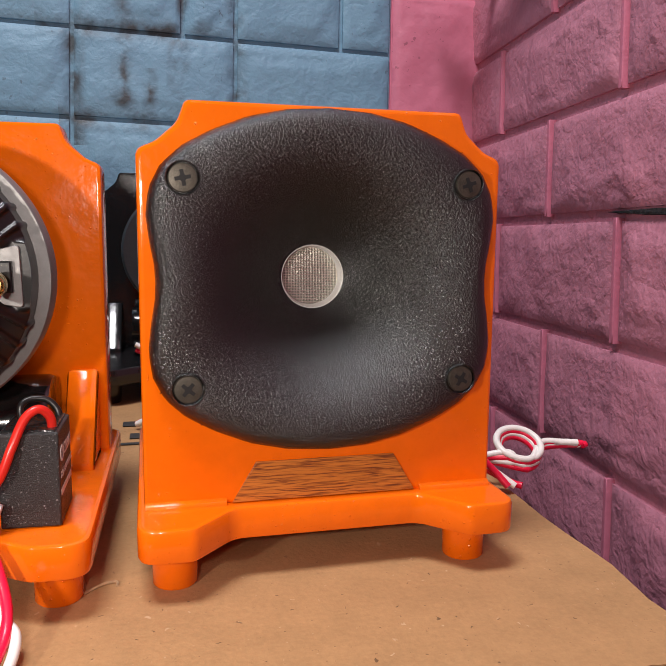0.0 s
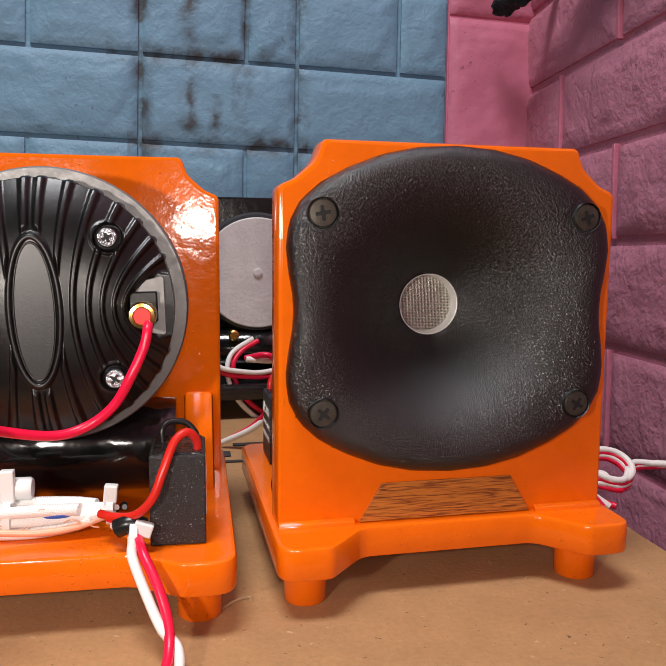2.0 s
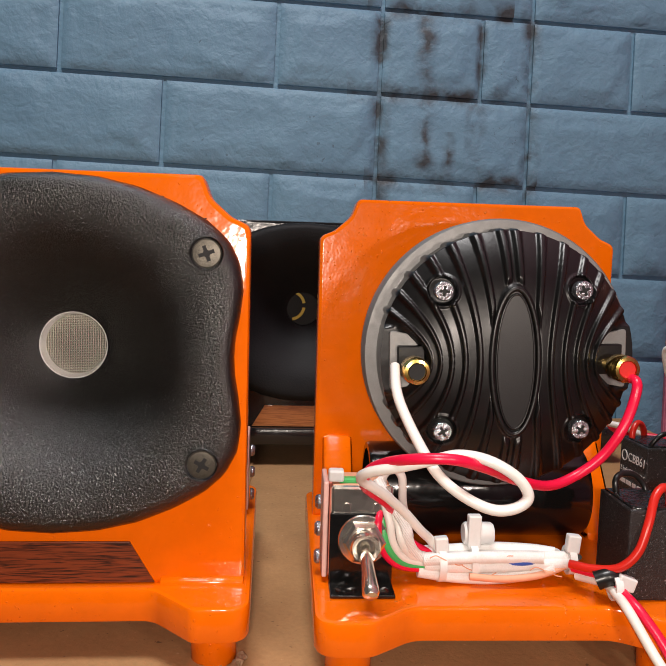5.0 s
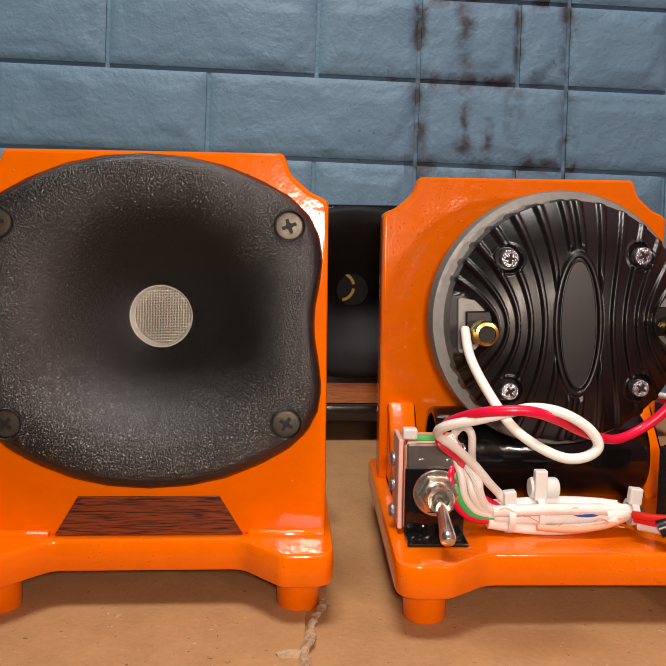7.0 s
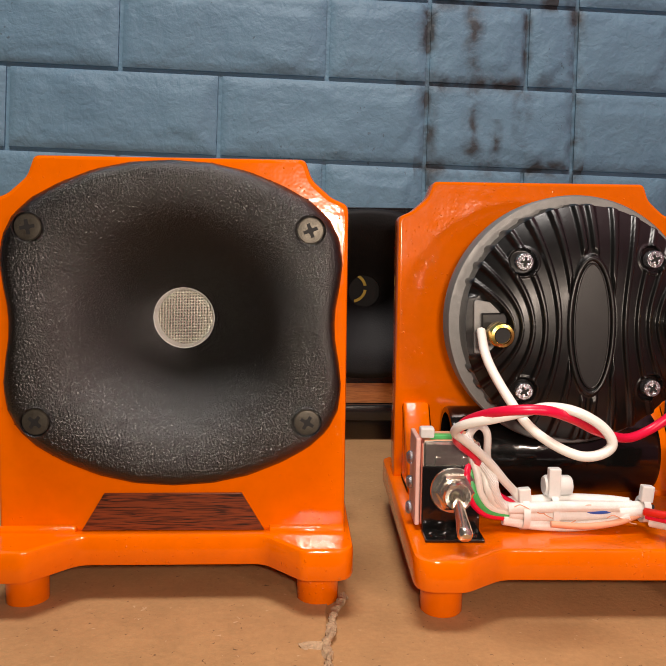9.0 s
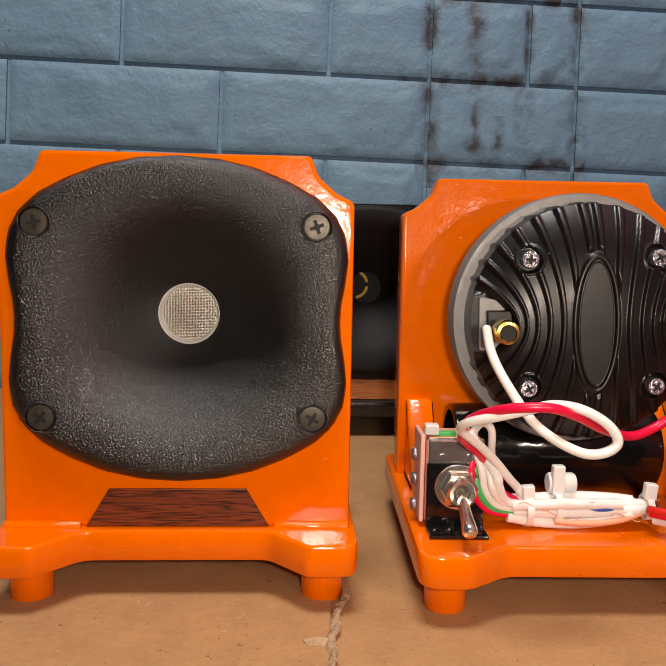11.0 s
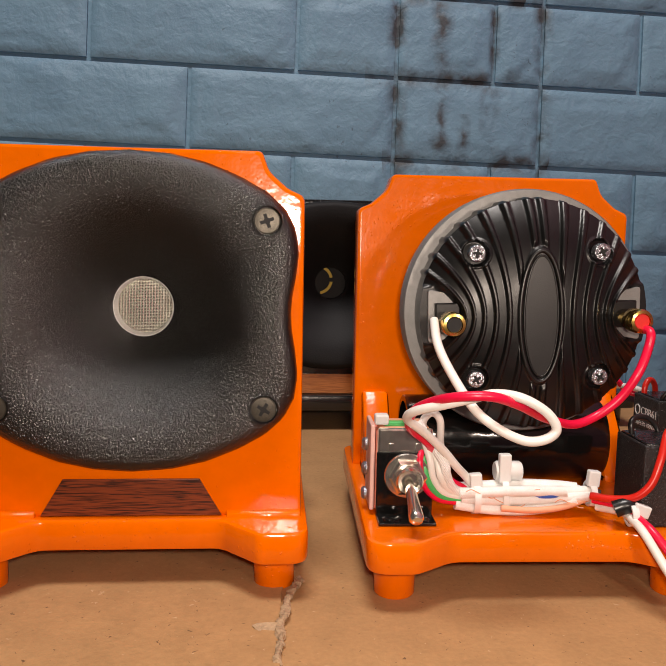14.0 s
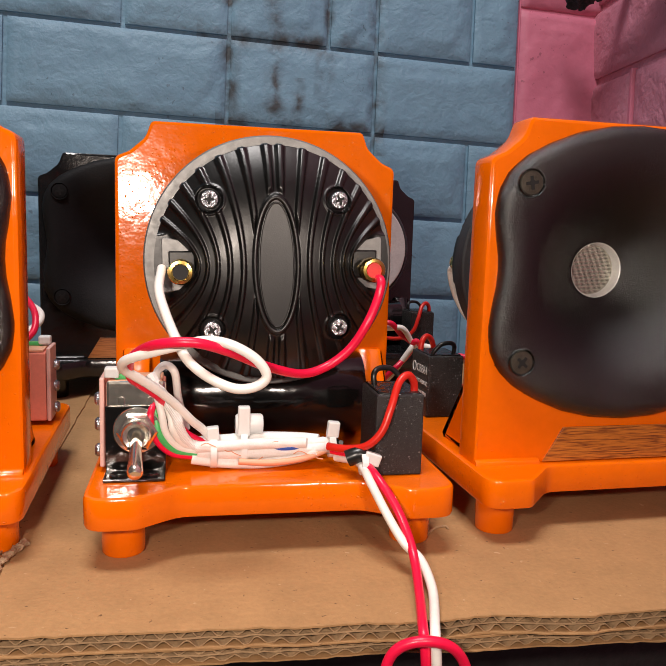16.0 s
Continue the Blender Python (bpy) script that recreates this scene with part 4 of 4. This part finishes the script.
def wiring(ob):
    """Twisted pair from the terminals, sleeved bundle on the base, and the ties round it."""
    y = -0.0905
    part("wire", hose([(-0.0462, -0.0830, 0.1165), (-0.0469, -0.0945, 0.1090), (-0.0446, -0.1015, 0.1014), (-0.0398, -0.1125, 0.0914), (-0.0353, -0.1205, 0.0847), (-0.0278, -0.1255, 0.0793), (-0.0187, -0.1275, 0.0757), (-0.0110, -0.1275, 0.0764), (-0.0071, -0.1275, 0.0803), (-0.0112, -0.1275, 0.0866), (-0.0204, -0.1265, 0.0917), (-0.0293, -0.1225, 0.0925), (-0.0384, -0.1225, 0.0906), (-0.0490, -0.1205, 0.0876), (-0.0583, -0.1125, 0.0834), (-0.0599, -0.1045, 0.0788), (-0.0551, -0.0985, 0.0742), (-0.0487, -0.0925, 0.0686), (-0.0411, -0.0865, 0.0610), (-0.0340, -0.0825, 0.0526), (-0.0294, -0.0785, 0.0477), (-0.0240, -0.0770, 0.0420), (-0.0150, -0.0760, 0.0390)], 0.0019), WIRE_WHITE, ob, "white insulated wire", smooth=60)
    part("wire", hose([(0.0425, -0.0825, 0.1140), (0.0435, -0.0925, 0.1138), (0.0421, -0.0945, 0.1068), (0.0374, -0.0965, 0.0963), (0.0310, -0.0945, 0.0853), (0.0215, -0.0935, 0.0776), (0.0099, -0.0985, 0.0754), (-0.0058, -0.1105, 0.0808), (-0.0200, -0.1225, 0.0882), (-0.0326, -0.1295, 0.0927), (-0.0444, -0.1265, 0.0920), (-0.0521, -0.1165, 0.0881), (-0.0572, -0.1055, 0.0822), (-0.0579, -0.0975, 0.0749), (-0.0546, -0.0915, 0.0702), (-0.0471, -0.0855, 0.0635), (-0.0440, -0.0790, 0.0560), (-0.0360, -0.0770, 0.0450), (-0.0250, -0.0760, 0.0390)], 0.0019), WIRE_RED, ob, "pink-red insulated wire", smooth=60)
    # leads from the switch down to the bundle
    for i, (mat, off) in enumerate(((WIRE_WHITE, 0.0), (WIRE_GREEN, 0.0025), (WIRE_RED, 0.0045), (WIRE_WHITE, -0.003), (SLEEVE, -0.0055))):
        part("lead", hose([(-0.0490 + off * 0.4, y + 0.010 + 0.002 * (i % 3), 0.0660 - off), (-0.0462 - off, y + 0.006 + 0.002 * (i % 2), 0.0560), (-0.0445 - off, y + 0.006, 0.0480 - off * 0.4), (-0.0400 - off * 0.6, y + 0.008, 0.0415 - off * 0.6), (-0.0330, y + 0.010, 0.0385 - off * 0.5), (-0.0240, y + 0.011, 0.0370 - off * 0.4)], 0.0016 if mat is not SLEEVE else 0.0022), mat, ob, smooth=60)
    part("lead", hose([(-0.0360, y + 0.018, 0.0460), (-0.0395, y + 0.017, 0.0600), (-0.0410, y + 0.013, 0.0720), (-0.0450, y + 0.012, 0.0755), (-0.0485, y + 0.013, 0.0715), (-0.0470, y + 0.014, 0.0650), (-0.0430, y + 0.015, 0.0560), (-0.0370, y + 0.014, 0.0440)], 0.0017), WIRE_WHITE, ob, smooth=60)
    rng = random.Random(5)
    for i in range(9):
        a = i * 2.4
        dy, dz = 0.0046 * math.cos(a) * (0.5 + 0.5 * (i % 2)), 0.0042 * math.sin(a) * (0.5 + 0.5 * (i % 2))
        x0, x1 = -0.0370 + 0.006 * rng.random(), 0.0270 - 0.012 * rng.random() * (i % 2)
        part("sleeve", hose([(x0, y + 0.012 + dy, 0.0382 + dz * 0.8), (-0.020, y + 0.0125 + dy * 1.2, 0.0376 + dz * 1.2), (-0.004, y + 0.013 + dy * 1.3, 0.0376 + dz * 1.4), (0.012, y + 0.0125 + dy * 1.1, 0.0384 + dz * 1.1), (x1, y + 0.010 + dy * 0.7, 0.0400 + dz * 0.6)], 0.0024), SLEEVE, ob, "white braided sleeve with orange flecks", smooth=60)
    for i in range(8):
        x, z = -0.030 + 0.0066 * i, 0.0420 - 0.0022 * (i % 4)
        part("tracer", hose([(x + 0.0022 * k, y + 0.0060 + 0.0008 * (i % 3), z + 0.0010 * math.sin(k * 1.5 + i)) for k in range(4)], 0.00024, 6, 4), WIRE_BLUE if i == 5 else WIRE_PEACH, ob)
    part("wire", hose([(-0.014, y + 0.0065, 0.0345), (0.0, y + 0.006, 0.0338), (0.014, y + 0.007, 0.0350), (0.026, y + 0.009, 0.0385)], 0.0014), WIRE_PEACH, ob, smooth=60)
    part("wire", hose([(0.001, y + 0.0100, 0.0392), (0.008, y + 0.0080, 0.0396), (0.016, y + 0.0105, 0.0400)], 0.0012), WIRE_BLUE, ob, smooth=60)
    part("resistor", turned([(0.0038, -0.011), (0.0045, -0.010), (0.0045, 0.000), (0.0038, 0.001)], 24, (-0.004, y + 0.016, 0.0485), "x"), TIE, ob, "white ceramic resistor", smooth=40)
    tie(ob, -0.0245, y + 0.0125, 0.0378, 0.0066, 0.006, -0.1)
    tie(ob, -0.0115, y + 0.0150, 0.0382, 0.0076, 0.013, 0.0)
    tie(ob, 0.0270, y + 0.0105, 0.0400, 0.0048, 0.007, 0.1)
    for i in range(5):
        part("solder_tail", hose([(0.004 + i * 0.006, y + 0.024, 0.0350), (0.007 + i * 0.006, y + 0.021, 0.0385 + 0.001 * (i % 2)), (0.012 + i * 0.005, y + 0.017, 0.0385), (0.020 + i * 0.003, y + 0.013, 0.0400)], 0.0011), WIRE_BLACK if i % 2 == 0 else WIRE_WHITE, ob, smooth=60)


def stand(name, m, label, paint, horn_mat, wood, modern=True):
    ob = thing(name, m, label, "speaker", "horn tweeters on painted stands")
    upright(paint, ob)
    part("base", slab(BASE, 0.0168, 0.0300, 0.0016), paint, ob, smooth=28)
    for sx in (-1, 1):
        for y in (-0.0905, 0.0190):
            part("foot", turned([(0.0082, 0.0), (0.0088, 0.0008), (0.0090, 0.0172)], 32, (sx * 0.0612, y, 0.0), "z"), paint, ob, smooth=40)
        prof = rounded([(0.0006, 0.0295, 0.0003), (0.0006, 0.0705, 0.001), (-0.0024, 0.0705, 0.0015), (-0.0310, 0.0330, 0.003), (-0.0318, 0.0295, 0.0005)], 4)
        x0, x1 = sorted((sx * 0.0685, sx * 0.0545))
        part("gusset", slab(prof, x0, x1, 0.0022, lambda a, b, c: (c, a, b)), paint, ob, smooth=28)
        prof = rounded([(0.0175, 0.0295, 0.0002), (0.0208, 0.0295, 0.0010), (0.0200, 0.0315, 0.0015), (0.0175, 0.0328, 0.0008)], 3)
        x0, x1 = sorted((sx * 0.0722, sx * 0.0405))
        part("fillet", slab(prof, x0, x1, 0.0004, lambda a, b, c: (c, a, b)), paint, ob, smooth=40)
    part("wood_inlay", slab([Vector(p) for p in ((-0.0382, 0.0304), (0.0382, 0.0304), (0.0287, 0.0465), (-0.0287, 0.0465))], 0.0176, 0.0190, 0.0003, lambda x, y, z: (x, z, y)), wood, ob, "wood veneer trapezoid with dark grain")
    h = horn(horn_mat, ob)
    for sx in (-1, 1):
        for sz in (-1, 1):
            x, z = sx * (0.0560 if sz > 0 else 0.0552), HZ + (0.0384 if sz > 0 else -0.0402)
            part("screw_seat", turned([(0.0062, 0.0215), (0.0063, 0.0247), (0.0061, 0.0251), (0.0057, 0.0246), (0.0057, 0.0222)], 28, (x, 0, z), cap0=False, cap1=False), horn_mat, h, smooth=50)
            cross_screw(x, 0.0247, z, 0.0054, BLACK_SCREW if modern else HORN_OLD, h, 35 + 40 * sx + 25 * sz)
    # burrs of trimmed plastic at the rim
    for k, a in enumerate((124, 137, 312, 327)) if modern else ():
        q = polar(RIM, (0, 0), [radians(a)])[0]
        c, d = math.cos(radians(a)), math.sin(radians(a))
        part("burr", hose([(c * (q - 0.001), 0.0186, HZ + d * (q - 0.001)), (c * q + 0.0003, 0.0190, HZ + d * q), (c * (q + 0.0003) - 0.0003 * (k % 3), 0.0186, HZ + d * (q + 0.0002 + 0.0002 * (k % 2)))], 0.00030, 6, 3, 0.6), horn_mat, h)
    if modern:
        part("throat_ring", turned([(0.0137, -0.0100), (0.0133, -0.0103), (0.0124, -0.0158), (0.0136, -0.0160), (0.0139, -0.0112)], 48, (0, 0, HZ), cap0=False, cap1=False), RING, h, "bright metal throat ring", smooth=40)
        part("screen", turned([(0.0001, -0.0155), (0.0130, -0.0155)], 48, (0, 0, HZ), cap0=False, cap1=False), SCREEN, h, "fine woven wire screen")
        driver(ob)
        part("coil_tube", turned([(0.0178, -0.050), (0.0206, -0.050), (0.0212, -0.0485), (0.0213, 0.0), (0.0212, 0.0480), (0.0204, 0.0500), (0.004, 0.0502)], 56, (0.0012, -0.0225, 0.0515), "x", False), SHRINK, ob, "glossy black shrink-wrapped tube", smooth=40)
        part("coil_core", turned([(0.0179, 0.0), (0.0176, 0.001)], 40, (-0.038, -0.0225, 0.0515), "x"), WIRE_BLACK, ob)
        capacitor(ob)
        toggle(ob)
        wiring(ob)
    else:
        part("plug", turned([(0.0134, -0.0110), (0.0128, -0.0145), (0.0001, -0.0150)], 48, (0, 0, HZ), cap0=False), SLOT, h)
        for i in range(4):
            a0 = i * 90 + 8
            outline = [Vector((r * math.cos(radians(a)) + 0.0105, HZ + 0.0028 + r * math.sin(radians(a)))) for r, seq in ((0.0122, range(a0, a0 + 76, 6)), (0.0098, range(a0 + 72, a0 - 1, -6))) for a in seq]
            part("yellow_mark", slab(outline, -0.0112, -0.0104, 0.0002, lambda x, y, z: (x, z, y)), YELLOW, h)
        old_driver(ob)
        capacitor(ob)
        part("coil_tube", turned([(0.004, -0.046), (0.0186, -0.046), (0.0193, -0.044), (0.0193, 0.044), (0.0186, 0.046), (0.004, 0.0462)], 40, (0.0015, -0.0415, 0.0515), "x"), SHRINK, ob, smooth=40)
    return ob


LABEL = "glossy orange wooden tweeter stand"
stand_b = stand("tweeter_stand", pose(-0.1000, 0.3745, 0, 0, 0, -1.2), LABEL + " on cardboard, wired driver back showing", ORANGE, HORN, WOOD)
stand_a = copy_thing(stand_b, pose(0.0630, 0.3080, 0, 0, 0, 181.2))
stand_c = copy_thing(stand_b, pose(-0.2758, 0.3150, 0, 0, 0, 180.2))
tagged(stand_a, LABEL + " with black horn beside the pink wall")
tagged(stand_c, LABEL + " with black horn and dark wood inlay")
for o in stand_c.children:
    if o.name.startswith("horn"):
        o.location = (-0.0008, 0, -0.0002)
    if o.name.startswith("wood_inlay"):
        o.data = o.data.copy()
        o.data.materials[0] = WOOD_DARK


# the stand beside the pink wall has its leads the other way round and a dark ring
swap = {"wire": {WIRE_WHITE.name: WIRE_RED, WIRE_RED.name: WIRE_WHITE}, "steel_ring": {STEEL.name: FERRITE}, "cap_disc": {RED_DOT.name: SLOT, SLOT.name: RED_DOT}}
for o in stand_a.children_recursive:
    change = swap.get(o.name.split(".")[0])
    if change and o.data.materials[0].name in change:
        o.data = o.data.copy()
        o.data.materials[0] = change[o.data.materials[0].name]
        if o.name.startswith("wire") and o.get("label"):
            o["label"] = "pink-red insulated wire" if o.data.materials[0] is WIRE_RED else "white insulated wire"
        elif o.name.startswith("steel"):
            o["label"] = "dark grey metal ring"

black_horn = stand("tweeter_stand", pose(-0.1700, 0.5960, 0, 0, 0, 180), "glossy black stand with a matt black horn and orange wood inlay", BLACK_PAINT, HORN_OLD, WOOD_PLAIN, False)
black_back = stand("tweeter_stand", pose(0.0180, 0.7000, 0, 0, 0, 0), "glossy black stand with its pale driver disc showing", BLACK_PAINT, HORN_OLD, WOOD_PLAIN, False)

# loose wiring at the back of the black stand
part("wire", hose([(-0.0066, -0.0800, 0.0648), (-0.0238, -0.0880, 0.0548), (-0.0290, -0.0940, 0.0418), (-0.0252, -0.0960, 0.0245), (-0.0142, -0.0940, 0.0085), (0.0022, -0.0850, -0.0050), (0.0274, -0.0700, -0.0115)], 0.0021), WIRE_WHITE, black_back, "white lead", smooth=60)
part("wire", hose([(-0.0023, -0.0800, 0.0629), (-0.0168, -0.0860, 0.0551), (-0.0241, -0.0920, 0.0438), (-0.0203, -0.0940, 0.0265), (-0.0106, -0.0920, 0.0126), (0.0059, -0.0840, 0.0008), (0.0274, -0.0700, -0.0059)], 0.0021), WIRE_RED, black_back, "pink-red lead", smooth=60)
part("wire", hose([(-0.0406, -0.1000, 0.0473), (-0.0313, -0.1000, 0.0429), (-0.0176, -0.0980, 0.0401), (-0.0019, -0.0940, 0.0383), (0.0180, -0.0880, 0.0404)], 0.0021), WIRE_WHITE, black_back, "white lead", smooth=60)
part("wire", hose([(-0.0406, -0.0980, 0.0428), (-0.0279, -0.0980, 0.0376), (-0.0141, -0.0960, 0.0355), (0.0018, -0.0920, 0.0343), (0.0183, -0.0860, 0.0357)], 0.0021), WIRE_RED, black_back, "pink-red lead", smooth=60)

# cord of the middle stand: over the base, across the cardboard and off its edge
part("joint", hose([(0.031, -0.0965, 0.0385), (0.036, -0.0975, 0.0405), (0.041, -0.0965, 0.0385)], 0.0036, 12, 4), WIRE_BLACK, stand_b, smooth=60)
tie(stand_b, 0.0375, -0.0985, 0.0370, 0.0042, 0.007, 1.9)
part("cord", hose([(0.0265, -0.0845, 0.0388), (0.0358, -0.0935, 0.0385), (0.0392, -0.1025, 0.0360), (0.0417, -0.1105, 0.0331), (0.0468, -0.1185, 0.0249), (0.0504, -0.1255, 0.0151), (0.0508, -0.1345, 0.0077), (0.0477, -0.1510, 0.0032), (0.0431, -0.1700, 0.0012), (0.0431, -0.1735, -0.0048), (0.0442, -0.1745, -0.0213), (0.0459, -0.1745, -0.0466)], 0.00185), WIRE_RED, stand_b, "pink-red cord hanging off the edge", smooth=60)
part("cord", hose([(0.0285, -0.0845, 0.0354), (0.0356, -0.0945, 0.0364), (0.0370, -0.1025, 0.0352), (0.0378, -0.1115, 0.0327), (0.0431, -0.1195, 0.0219), (0.0484, -0.1265, 0.0130), (0.0540, -0.1315, 0.0078), (0.0535, -0.1480, 0.0037), (0.0470, -0.1710, 0.0011), (0.0463, -0.1755, -0.0055), (0.0469, -0.1765, -0.0202), (0.0484, -0.1765, -0.0454)], 0.00185), WIRE_WHITE, stand_b, "white cord hanging off the edge", smooth=60)
part("cord", hose([(0.0284, -0.1755, -0.0189), (0.0294, -0.1755, -0.0069), (0.0331, -0.1765, -0.0007), (0.0404, -0.1785, 0.0021), (0.0494, -0.1785, -0.0002), (0.0554, -0.1775, -0.0074), (0.0598, -0.1765, -0.0216)], 0.00185), WIRE_RED, stand_b, "pink-red loop of cord", smooth=60)

# coiled cord behind the stand beside the pink wall
coil = thing("coiled_cord", pose(0, 0, 0), "coiled pink and white cord lying behind the orange stand", "cable")
for i, mat in enumerate((WIRE_WHITE, WIRE_RED, WIRE_WHITE, WIRE_RED)):
    pts = [(0.150, 0.372 + 0.003 * i, 0.012 + 0.002 * i)]
    for k in range(12):
        a = 3.6 + k * 2 * math.pi / 9 + i * 0.2
        pts.append((0.189 + (0.0125 - 0.0007 * i) * math.cos(a), 0.368 + 0.010 * math.sin(a), 0.0225 + 0.0060 * math.sin(a) - 0.0016 * i + 0.0008 * k / 12))
    pts += [(0.205, 0.372, 0.0215 - 0.001 * i), (0.218 + 0.004 * i, 0.371, 0.0212 - 0.0006 * i), (0.226 + 0.003 * (i % 2), 0.370, 0.0208 - 0.0006 * i)]
    part("strand", hose(pts, 0.0019), mat, coil, smooth=60)
for i, mat in enumerate((WIRE_RED, WIRE_WHITE, WIRE_RED)):
    part("strand", hose([(0.146, 0.366 + 0.004 * i, 0.030 - 0.003 * i), (0.160, 0.362, 0.022 - 0.003 * i), (0.170 + 0.004 * i, 0.357, 0.012 - 0.003 * i), (0.176 + 0.004 * i, 0.352, 0.0045)], 0.0019), mat, coil, smooth=60)
# slack pair between the two rows
slack = thing("slack_cord", pose(0, 0, 0), "pink and white twisted cord between the stands", "cable")
for i, mat in enumerate((WIRE_WHITE, WIRE_RED)):
    d = 0.0022 * (1 if i else -1)
    part("strand", hose([(-0.020, 0.520, 0.004), (0.000, 0.510 + d, 0.016), (0.014, 0.500 - d, 0.032 + d), (0.027, 0.500 + d, 0.048 - d), (0.030, 0.498 - d, 0.054 + d), (0.040, 0.492 + d, 0.050 - d), (0.066, 0.480 - d, 0.045 + d), (0.085, 0.470, 0.046)], 0.0021), mat, slack, smooth=60)
    part("strand", hose([(-0.004, 0.505 + d, 0.066), (0.010, 0.500 - d, 0.067 + d), (0.020, 0.500 + d, 0.063 - d), (0.028, 0.500, 0.055)], 0.0021), mat, slack, smooth=60)
